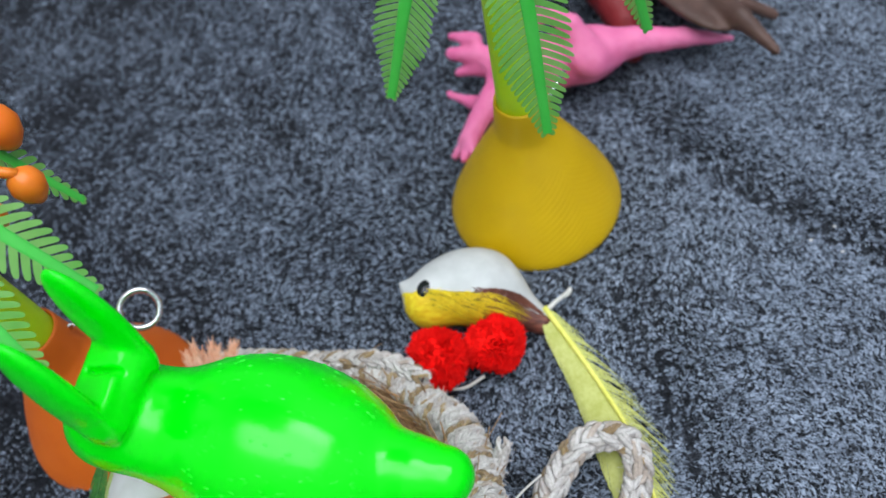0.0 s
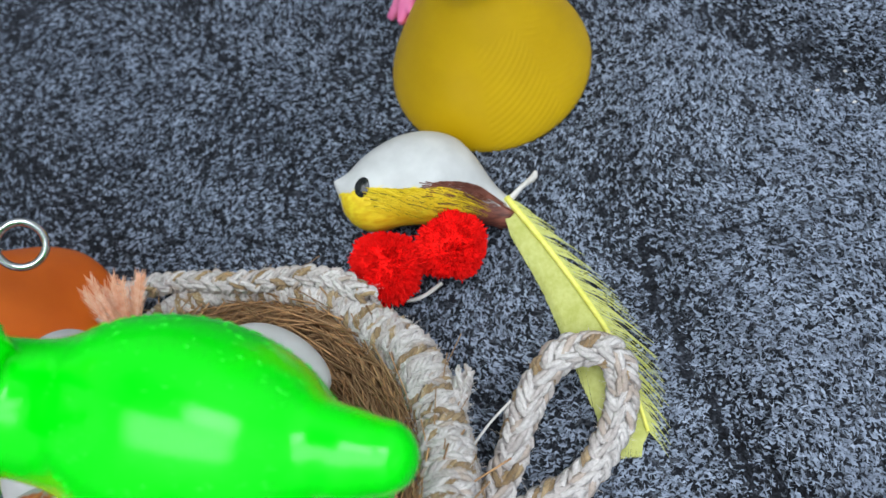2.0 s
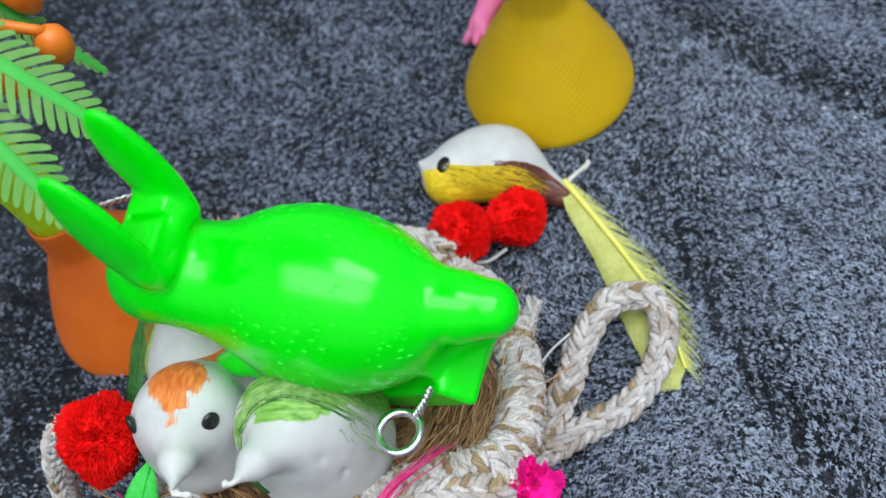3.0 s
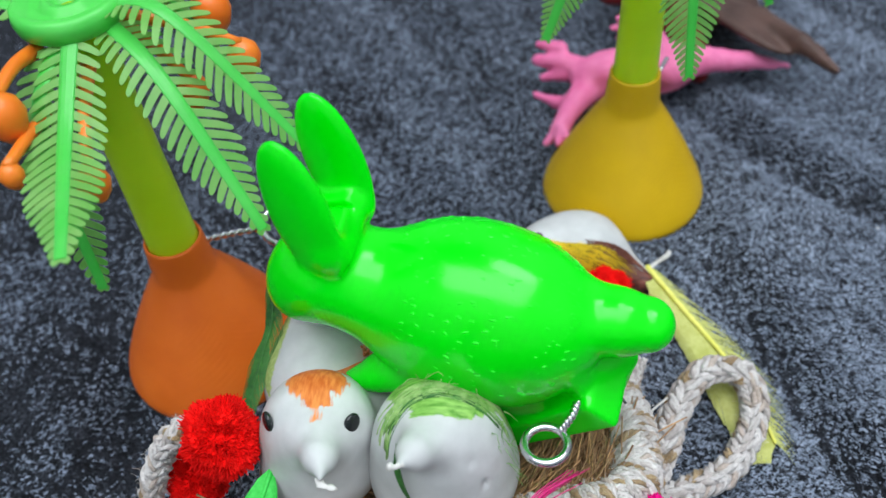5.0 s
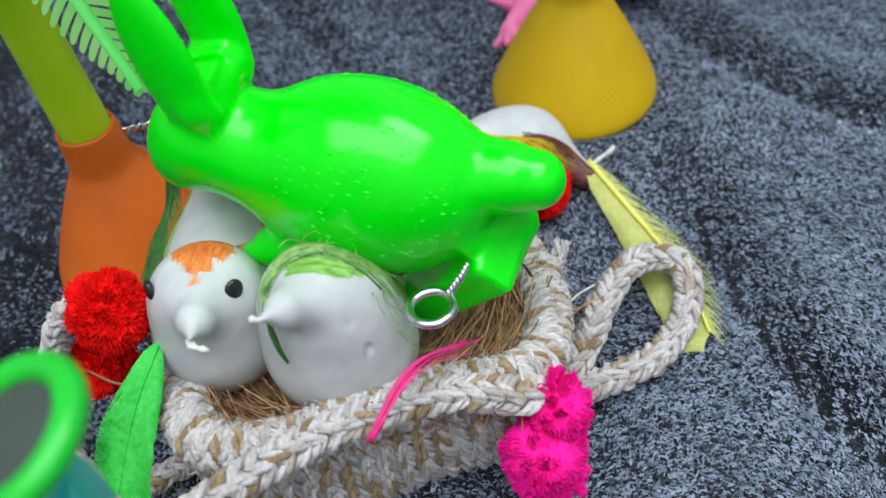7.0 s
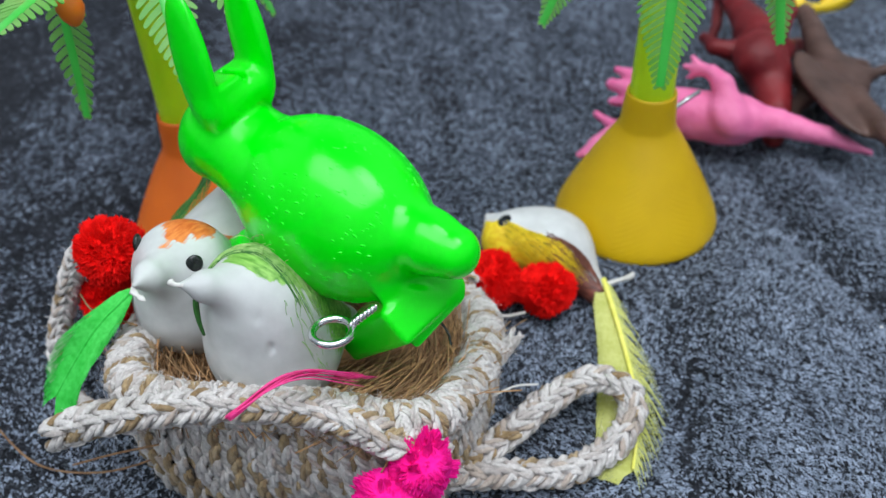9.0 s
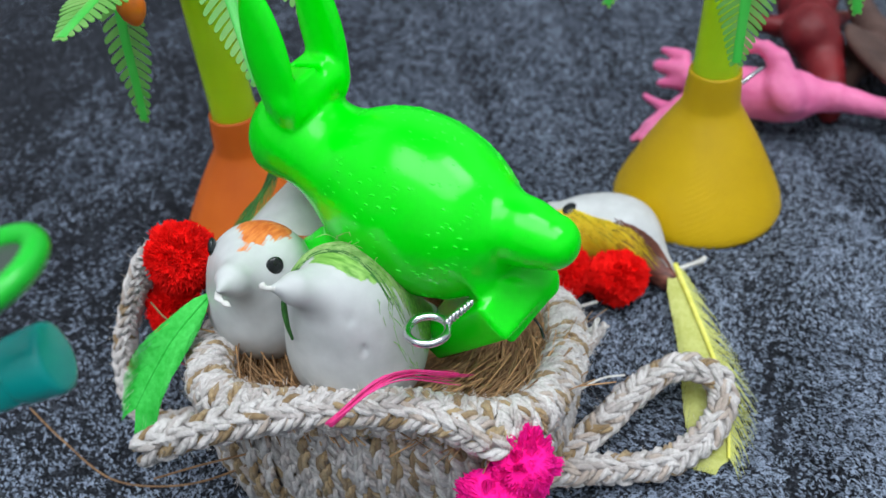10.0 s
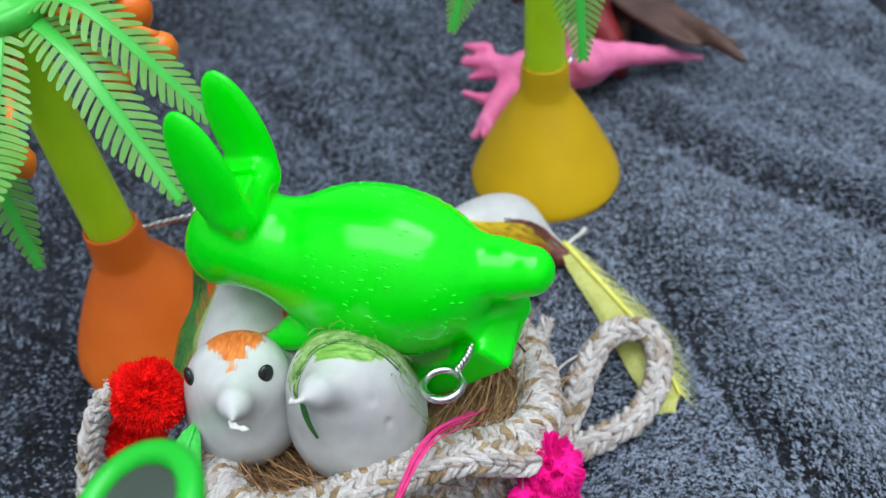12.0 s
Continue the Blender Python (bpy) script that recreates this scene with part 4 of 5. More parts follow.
def orange_bird():
    beak, crown = vec(-0.0706, 0.0325, 0.0550), vec(-0.0742, 0.0492, 0.0462)

    def field(p):
        d = ellipsoid(p, OB + (-0.0005, -0.002, -0.0035), (0.0124, 0.0128, 0.0140))
        d = blend(d, ellipsoid(p, crown, (0.0101, 0.0098, 0.0084)), 0.005)
        d = blend(d, cone(p, OB + (0.006, 0.010, -0.003), OB + (0.024, 0.012, -0.006), 0.0075, 0.004), 0.006)
        return blend(d, limb(p, [(-0.0730, 0.0435, 0.0492), (-0.0717, 0.0378, 0.0526), beak], [0.0055, 0.0031, 0.0004]), 0.0030)

    def crown_zone(p, n):
        back = 0.012 * (n @ unit((0.06, 0.50, 0.86)) - 0.86)
        return np.minimum(np.minimum(back, 2 * (p[:, 2] - 0.0405)), p[:, 1] - 0.0440)

    ob = bird(field, OB + (-0.017, -0.023, -0.022), OB + (0.038, 0.026, 0.026), tuple(OB - (0, 0, 0.0170)), "white bird ornament with orange painted crown sitting in the nest",
              [ORANGE_TONES], [crown_zone], [((-0.0668, 0.0452, 0.0512), (0.72, -0.66, 0.20), 0.0018), ((-0.0822, 0.0462, 0.0512), (-0.85, -0.48, 0.18), 0.0018)], grain=(1200.0, 260.0, 500.0))
    s = Soup()
    s.tube(smooth_path([beak + (-0.001, 0.0006, -0.0008), beak + (0.0002, -0.0004, -0.0016), beak + (0.0026, -0.0006, -0.0026)], 8), [0.0002, 0.0005, 0.0009, 0.0006, 0.0004, 0.0007, 0.0005, 0.0001], 6, squash=0.35)
    part("beak_tip", s, THREAD, ob, "torn white paper beak tip")
    vane, quill = Soup(), Soup()
    feather(vane, quill, [(-0.0830, 0.0425, 0.0415), (-0.0858, 0.0325, 0.0382), (-0.0882, 0.0255, 0.0330), (-0.0900, 0.0195, 0.0278)],
            [(0.0085, 0.0075), (0.0155, 0.0110), (0.0165, 0.0115), (0.0120, 0.0080), (0.0050, 0.0040)], unit((0.15, -0.50, 0.85)), 240, 0.14, 1.7, vaned=1.9)
    fe = part("feather", vane, FEATHER_G, ob, "bright green tail feather hanging over the rim")
    part("quill", quill, FEATHER_G, fe)


orange_bird()

# white bird with a green crown
GB = vec(-0.0512, 0.0465, 0.0375)


def green_bird():
    beak, crown = vec(-0.0567, 0.0310, 0.0615), vec(-0.0512, 0.0445, 0.0486)

    def field(p):
        d = ellipsoid(p, GB + (0, -0.001, -0.003), (0.0146, 0.0138, 0.0155))
        d = blend(d, ellipsoid(p, crown, (0.0112, 0.0102, 0.0106)), 0.008)
        d = blend(d, cone(p, GB + (0.004, 0.008, -0.004), GB + (0.008, 0.013, -0.008), 0.007, 0.004), 0.006)
        d = blend(d, limb(p, [(-0.0522, 0.0395, 0.0545), (-0.0546, 0.0348, 0.0585), beak], [0.0052, 0.0030, 0.0005]), 0.0024)
        for c, r in (((-0.0432, 0.0350, 0.0455), 0.0008), ((-0.0452, 0.0350, 0.0530), 0.0012)):
            d = carve(d, ellipsoid(p, c, (r * 0.6, r * 1.5, r * 1.7)), 0.0007)
        return d

    def crown_zone(p, n):
        back = 0.012 * (n @ unit((0.22, 0.66, 0.72)) - 0.54) + 0.0006 * np.sin(500 * p[:, 0])
        cap = np.minimum(np.minimum(back, 2 * (p[:, 2] - 0.0360)), 1.6 * (p[:, 1] - 0.0412))
        return np.maximum(cap, np.minimum(0.010 * (n @ unit((0.80, 0.58, 0.10)) - 0.88), p[:, 2] - 0.0330))

    ob = bird(field, GB + (-0.020, -0.022, -0.022), GB + (0.036, 0.026, 0.028), tuple(GB - (0, 0, 0.0180)), "white bird ornament with green painted crown sitting in the nest",
              [GREEN_TONES], [crown_zone])
    s = Soup()
    s.tube(smooth_path([beak + (0.0006, 0.0004, -0.0003), beak + (-0.0008, -0.0004, 0.0002), beak + (-0.0018, -0.0002, 0.0006)], 8), [0.0006, 0.0005, 0.0005, 0.0005, 0.0005, 0.0006, 0.0008, 0.0004], 6)
    part("beak_tip", s, THREAD, ob, "torn white paper beak tip")
    s = Soup()
    s.tube(smooth_path([(-0.0575, 0.0375, 0.0570), (-0.0580, 0.0350, 0.0545), (-0.0575, 0.0335, 0.0500), (-0.0566, 0.0328, 0.0465)], 12), np.r_[np.linspace(0.0003, 0.0006, 6), np.linspace(0.0006, 0.0003, 6)], 5)
    part("feather_wisp", s, FEATHER_DG, ob, "dark green feather barb hanging by the beak")
    edge = smooth_path([(-0.0588, 0.0385, 0.0500), (-0.0592, 0.0405, 0.0560), (-0.0565, 0.0440, 0.0605), (-0.0510, 0.0455, 0.0618), (-0.0445, 0.0440, 0.0585), (-0.0400, 0.0425, 0.0510), (-0.0378, 0.0425, 0.0420)], 80)
    for name, mat, count, label in (("crown_strands", GREEN_PAINT, 120, "pale green straw-like strands over the crown"), ("dark_strands", FEATHER_DG, 22, "dark green strands along the hood's edge")):
        s = Soup()
        for _ in range(count):
            k = random.randrange(0, 54)
            line = edge[k : k + random.randrange(12, 26)][:: 2].copy()
            shift = random.random() * (0.006 if mat is GREEN_PAINT else 0.0016)
            line += vec(random.gauss(0, 0.00012), shift, 0.10 * shift) + np.linspace(0, 1, len(line))[:, None] * np.random.normal(0, 0.0003, 3)
            s.tube(cling(field, line, random.uniform(-0.00004, 0.00010)), np.linspace(0.00018, 0.00007, len(line)), 4)
        tagged(part(name, s, mat, ob, label), kind="stuff")
    s = Soup()
    for i in range(44):
        a = vec(-0.0515 + random.uniform(-0.007, 0.010), 0.0475 + random.uniform(-0.004, 0.005), 0.0590 + random.uniform(-0.001, 0.0012))
        w = np.random.normal(0, 0.6, 3) + (0.6, 0.0, 0.15)
        if i > 15:
            h = random.uniform(0.036, 0.056)
            a = vec(-0.0402 + 0.12 * (0.056 - h) + random.uniform(-0.0012, 0.0012), 0.0405 + random.uniform(-0.001, 0.004), h)
            w = np.random.normal(0, 0.35, 3) + (0.25, -0.2, -1.0)
        L = random.uniform(0.002, 0.0045)
        s.tube(smooth_path([a, a + 0.5 * L * unit(w) + (0, 0, 0.0004), a + L * unit(w + (0.2, -0.1, -0.2))], 6), np.linspace(0.00010, 0.00004, 6), 3)
    part("fuzz", s, GREEN_PAINT, ob, "loose green fibres")


green_bird()


# third bird, lying under the rabbit's chin
def hidden_bird():
    a, b = vec(-0.0752, 0.0795, 0.0425), vec(-0.0785, 0.0640, 0.0370)

    def field(p):
        d = blend(cone(p, a, b, 0.0080, 0.0096), ellipsoid(p, b + (0.003, 0.004, -0.004), (0.0125, 0.0110, 0.0105)), 0.006)
        return d

    def wing(p, n):
        return np.minimum(-0.0835 - p[:, 0] + 0.25 * (p[:, 1] - 0.068), p[:, 2] - 0.040)

    ob = bird(field, (-0.096, 0.046, 0.014), (-0.056, 0.094, 0.058), (-0.0770, 0.070, 0.0190), "white bird ornament with dark green wing under the rabbit", [((0.30, 0.42, 0.10), (0.50, 0.60, 0.22))], [wing])
    vane, quill = Soup(), Soup()
    feather(vane, quill, [(-0.0862, 0.0815, 0.0525), (-0.0862, 0.0735, 0.0468), (-0.0880, 0.0675, 0.0432), (-0.0905, 0.0590, 0.0385), (-0.0925, 0.0520, 0.0330)],
            [(0.0050, 0.0050), (0.0066, 0.0066), (0.0066, 0.0066), (0.0045, 0.0045), (0.0024, 0.0024)], unit((-0.35, -0.60, 0.72)), 170, 0.02, 2.0)
    fe = part("feather", vane, FEATHER_DG, ob, "narrow dark green wing feather")
    part("quill", quill, FEATHER_DG, fe)
    s = Soup()
    for k in range(46):
        u = random.random()
        e = vec(-0.0722, 0.0745, 0.0385) * (1 - u) + vec(-0.0640, 0.0640, 0.0450) * u
        s_ = e + (-0.0050, 0.0010, -0.0110)
        s.tube(smooth_path([s_, (s_ + e) / 2 + (0.001, 0, 0.001), e + np.random.normal(0, 0.0006, 3)], 7), np.linspace(0.0006, 0.0003, 7), 4)
    part("tail_feather", s, FEATHER_R, ob, "rust orange feather barbs")


hidden_bird()


def egg():
    s = Soup()
    c, ax = vec(-0.0436, 0.0815, 0.0252), unit((0.85, -0.5, 0.1))
    side = unit(np.cross(ax, (0, 0, 1)))
    v, f = BALLS[32, 20]
    r = 0.0068 * (1 - 0.10 * v[:, 2:3])
    s.add(c + v[:, :1] * r * side + v[:, 1:2] * r * np.cross(ax, side) + 0.0124 * v[:, 2:3] * ax, f)
    whole("egg", s, WHITE, tuple(c - (0, 0, 0.0068)), "smooth white egg in the coir nest", "egg")


egg()


def peach_feather():
    vane, quills = Soup(), []
    for k in range(9):
        quill = Soup()
        quills.append(quill)
        tip = vec(-0.0690 - 0.0016 * k, 0.1010 + 0.0012 * math.sin(k * 2.1), 0.0300 + 0.0015 * math.cos(k * 1.7))
        feather(vane, quill, [(-0.0745, 0.0900, 0.0200), (tip + (-0.0745, 0.0900, 0.0200)) / 2 + (0, -0.001, 0.0015), tip], [(0.002, 0.002), (0.004, 0.004), (0.0045, 0.004), (0.002, 0.002)], unit((0.1, -0.5, 0.85)), 50, 0.6, 1.9)
    ob = whole("feather", vane, FEATHER_O, (-0.0745, 0.090, 0.018), "fluffy peach orange feather tuft on the basket rim", "feather")
    for q in quills:
        part("quill", q, FEATHER_O, ob)
    ob = thing("feather", (-0.042, 0.019, 0.042), "thin magenta feather strand over the basket edge", "feather")
    for k in range(13):
        e = vec(-0.0253 + random.uniform(-0.003, 0.002), 0.0395 + random.uniform(-0.0020, 0.002), 0.0386 + random.uniform(-0.001, 0.001))
        a = vec(-0.0425 + random.uniform(-0.0004, 0.0012), 0.0190, 0.0440 + random.uniform(0, 0.001))
        barb = Soup()
        barb.tube(smooth_path([a, (a + e) / 2 + (-0.002 + 0.00014 * k, 0.001, 0.0045 + random.uniform(-0.0006, 0.0006)), e], 14), np.linspace(0.00024, 0.00008, 14), 5)
        part("barb", barb, FEATHER_P, ob)


peach_feather()


# yellow-throated bird on the cloth
def yellow_bird():
    c0, c1, tail = vec(-0.0272, 0.1213, 0.0090), vec(-0.0165, 0.1245, 0.0092), vec(0.0010, 0.1150, 0.0042)
    beak = vec(-0.0340, 0.1240, 0.0140)

    def field(p):
        d = ellipsoid(p, c1, (0.0125, 0.0100, 0.0090), triad((0.97, -0.15, -0.1), (0, 0, 1)))
        d = blend(d, ellipsoid(p, c0, (0.0070, 0.0074, 0.0074)), 0.006)
        d = blend(d, cone(p, c1 + (0.004, -0.0005, -0.001), tail, 0.0080, 0.0034), 0.006)
        return blend(d, limb(p, [(-0.0305, 0.1225, 0.0115), (-0.0325, 0.1233, 0.0130), beak], [0.0034, 0.0014, 0.0005]), 0.003)

    def throat(p, n):
        return np.minimum(np.minimum(0.1202 - 0.16 * (p[:, 0] + 0.028) - p[:, 1], -0.0100 - p[:, 0] + 0.8 * (p[:, 1] - 0.116)), p[:, 0] + 0.0335)

    def wing(p, n):
        return np.minimum(0.1180 - 0.27 * (p[:, 0] + 0.010) - p[:, 1], p[:, 0] + 0.0120 - 0.8 * (p[:, 1] - 0.116))

    ob = bird(field, (-0.038, 0.108, -0.003), (0.012, 0.142, 0.026), (-0.0165, 0.1240, 0.0002), "white bird ornament with yellow throat and brown wing on the fleece",
              [YELLOW_TONES, BROWN_TONES], [throat, wing], [((-0.0272, 0.1205, 0.0163), (-0.1, -0.25, 0.95), 0.0021)], 0.00045)

    for name, mat, count, x0, x1, label in (("throat_barbs", YELLOW_PAINT, 320, -0.0275, -0.0100, "fine yellow throat barbs"), ("dark_barbs", OLIVE_PAINT, 26, -0.0260, -0.0110, "thin olive brown barbs between the yellow ones"),
                                            ("wing_barbs", BROWN_PAINT, 190, -0.0150, 0.0020, "fine dark brown wing barbs")):
        s = Soup()
        for _ in range(count):
            x = random.uniform(x0, x1)
            u = np.linspace(0, 1, 6)[:, None]
            down = random.random() ** 1.6 * (0.0045 if x < -0.010 else 0.003)
            a = vec(x, 0.1204 - 0.16 * (x + 0.028) - down + (0.0014 if mat is BROWN_PAINT else 0.0), 0.0165 - 0.6 * down)
            reach = random.uniform(0.0045, 0.0095) * (0.55 if x > -0.006 else 1.0)
            q = a + u * vec(reach, -0.16 * reach, -0.16 * reach) + u * u * vec(0, -0.22 * reach, -0.35 * reach)
            s.tube(cling(field, q, random.uniform(0.00005, 0.00028)), np.linspace(0.00011, 0.00003, 6), 3)
        part(name, s, mat, ob, label)
    s = Soup()
    s.tube(smooth_path([(0.0025, 0.1175, 0.0050), (0.0055, 0.1200, 0.0056), (0.0085, 0.1212, 0.0070), (0.0092, 0.1222, 0.0080)], 10), [0.0009, 0.0008, 0.0007, 0.0006, 0.0006, 0.0006, 0.0007, 0.0008, 0.0008, 0.0004], 6)
    part("paper_tip", s, THREAD, ob, "twisted white paper end")
    vane, quill, loose = Soup(), Soup(), Soup()
    line = [(0.0022, 0.1172, 0.0070), (0.0092, 0.1060, 0.0040), (0.0150, 0.0950, 0.0030), (0.0195, 0.0850, 0.0026), (0.0225, 0.0740, 0.0024), (0.0240, 0.0650, 0.0022)]
    feather(vane, quill, line, [(0.002, 0.0085), (0.002, 0.0125), (0.002, 0.0170), (0.002, 0.0210), (0.002, 0.0215), (0.002, 0.0150), (0.002, 0.0050)], vec(0.0, 0.0, 1.0), 280, 0.02, 1.05, sides=(-1,), vaned=1.5)
    fe = part("feather", vane, FEATHER_Y, ob, "olive yellow tail feather with one ragged edge")
    thick = Soup()
    thick.tube(smooth_path([np.array(q) + (0, 0, 0.0006) for q in line], 60), np.linspace(0.0008, 0.0004, 60), 8)
    part("quill", thick, QUILL, fe, "bright yellow quill")
    feather(loose, Soup(), [np.array(q) + (0, 0, 0.0008) for q in line], [(0.006, 0), (0.0120, 0), (0.0130, 0), (0.0150, 0), (0.0130, 0), (0.0100, 0), (0.0060, 0)], vec(0, 0, 1.0), 130, 0.55, 1.9, sides=(1,), clump=0.3)
    part("loose_barbs", loose, FEATHER_Y, fe)


yellow_bird()


# ---- green rabbit ----
def block(p, c, half, turn, r=0.0012):
    q = np.abs((p - np.asarray(c)) @ np.asarray(turn).T) - (np.asarray(half) - r)
    return np.linalg.norm(np.maximum(q, 0), axis=1) + np.minimum(q.max(1), 0) - r


def plate(p, a, b, c, thick):
    """A three-cornered plate: its outer face through a, b and c, and a thickness behind it."""
    a, b, c = np.asarray(a), np.asarray(b), np.asarray(c)
    n = unit(np.cross(c - a, b - a))
    n = -n if n @ vec(0.3, -0.8, 0.2) < 0 else n
    d = np.maximum((p - a) @ n, -((p - a) @ n) - thick)
    for u, v, w in ((a, b, c), (b, c, a), (c, a, b)):
        out = unit(np.cross(v - u, n))
        out = -out if (w - u) @ out > 0 else out
        d = carve(d, -((p - u) @ out), 0.0012)
    return d


def rabbit():
    d = unit((0.988, -0.154, -0.029))
    up = unit((0.065, 0.231, 0.97))
    body, head, tail = vec(-0.0434, 0.0635, 0.0589), vec(-0.0715, 0.0690, 0.0665), vec(-0.0128, 0.0560, 0.0625)
    turn = triad(d, up)
    en = unit((-0.35, -0.80, 0.40))

    def ear(p, base, tip, wide):
        x = unit(np.subtract(tip, base))
        tr = triad(x, en)
        c = (np.asarray(base) + tip) / 2
        return ellipsoid(p, c, (np.linalg.norm(np.subtract(tip, base)) / 2, wide, 0.0021), tr)

    def field(p):
        q = ellipsoid(p, body, (0.0243, 0.0164, 0.0186), ((0.946, -0.323, 0.032), (0.323, 0.946, 0.008), (-0.033, 0.003, 0.999)))
        q = blend(q, limb(p, [body - 0.012 * d + (0, 0.001, 0.001), head + (0.002, 0, 0)], [0.0120, 0.0094]), 0.0022)
        q = blend(q, ellipsoid(p, head, (0.0096, 0.0086, 0.0096), turn), 0.0035)
        q = blend(q, ellipsoid(p, (-0.0765, 0.0690, 0.0630), (0.0058, 0.0062, 0.0066), turn), 0.004)
        q = blend(q, ear(p, (-0.0690, 0.0620, 0.0710), (-0.0744, 0.0672, 0.0992), 0.0060), 0.0012)
        q = blend(q, ear(p, (-0.0640, 0.0745, 0.0720), (-0.0697, 0.0795, 0.0990), 0.0060), 0.0012)
        q = blend(q, limb(p, [(-0.0680, 0.0640, 0.0765), (-0.0650, 0.0735, 0.0780)], [0.0035, 0.0035]), 0.002)
        q = blend(q, limb(p, [body + 0.014 * d + (0, -0.001, 0.003), tail - 0.006 * d, tail - 0.001 * d], [0.0084, 0.0062, 0.0051]), 0.0016)
        # hind feet: a block with a flat sole, and the near foot, a three-cornered plate
        q = blend(q, block(p, (-0.0290, 0.0578, 0.0385), (0.0160, 0.0078, 0.0042), triad((0.61, -0.30, 0.73), (-0.73, 0.14, 0.67))), 0.0010)
        q = blend(q, plate(p, (-0.0288, 0.0478, 0.0588), (-0.0128, 0.0590, 0.0480), (-0.0190, 0.0490, 0.0405), 0.0080), 0.0010)
        q = blend(q, limb(p, [(-0.0260, 0.0600, 0.0540), (-0.0160, 0.0600, 0.0495)], [0.0060, 0.0026]), 0.002)
        # fore paw
        q = blend(q, limb(p, [(-0.0540, 0.0580, 0.0505), (-0.0628, 0.0595, 0.0462), (-0.0722, 0.0600, 0.0415)], [0.0062, 0.0038, 0.0014]), 0.0016)
        # plate between the ears, with a slot across it
        q = blend(q, block(p, (-0.0680, 0.0703, 0.0780), (0.0042, 0.0078, 0.0034), triad((0.97, -0.15, 0.20), (-0.18, 0.0, 0.98)), 0.0008), 0.0010)
        return carve(q, block(p, (-0.0668, 0.0706, 0.0822), (0.0048, 0.0006, 0.0024), triad((0.97, -0.15, 0.20), (-0.18, 0.0, 0.98)), 0.0004), 0.0004)

    v, f = solid(field, (-0.089, 0.038, 0.022), (-0.005, 0.090, 0.106), 0.00055)
    ob = thing("toy_rabbit", (-0.040, 0.062, 0.028), "glossy bright green hollow plastic toy rabbit lying on the nest", "toy rabbit")
    s = Soup()
    s.add(v, f)
    part("body", s, GREEN, ob)
    # short raised fur marks moulded into the flanks and back, their highlights put in as lighter green
    s = Soup()
    marks = np.random.default_rng(8)
    axes = np.array(((0.946, -0.323, 0.032), (0.323, 0.946, 0.008), (-0.033, 0.003, 0.999)))
    for _ in range(420):
        a, b = marks.uniform(0.55, 2.45), marks.uniform(-1.0, 4.1)
        n = np.array((math.cos(a), math.sin(a) * -math.cos(b), math.sin(a) * math.sin(b)))
        c = body + (n * (0.0243, 0.0164, 0.0186)) @ axes
        n = unit((n / (0.0243, 0.0164, 0.0186)) @ axes)
        along = unit(d - n * (d @ n) + 0.25 * marks.normal(0, 1) * np.cross(n, d))
        size = marks.uniform(0.6, 1.3)
        s.ball(c - 0.00005 * n, [0.00050 * size * along, 0.00020 * size * np.cross(n, along), 0.00018 * size * n], u=7, w=6)
    tagged(part("fur_texture", s, GREEN_RELIEF, ob, "fine raised fur marks"), kind="stuff")
    s = Soup()
    s.ball((-0.0792, 0.0650, 0.0640), [(0.0012, 0.0003, -0.0006), (0.0002, 0.0010, 0.0004), (0.0002, 0, 0.0004)], u=10, w=7)
    part("eye", s, BLACK, ob, "tiny dark eye slot")

    eye_screw(ob, vec(-0.0323, 0.0407, 0.0493), (-0.05, 0.10, 0.99), 0.0038, [(-0.0295, 0.0432, 0.0495), (-0.0275, 0.0448, 0.0515), (-0.0262, 0.0475, 0.0520)], "open chrome ring on a screw")


rabbit()


# ---- rubber dinosaurs behind ----
def dinosaur(name, field, low, high, mat, base, label, step=0.0009):
    v, f = solid(field, low, high, step)
    s = Soup()
    s.add(v, f)
    whole(name, s, mat, base, label, "toy dinosaur", "toy dinosaurs")


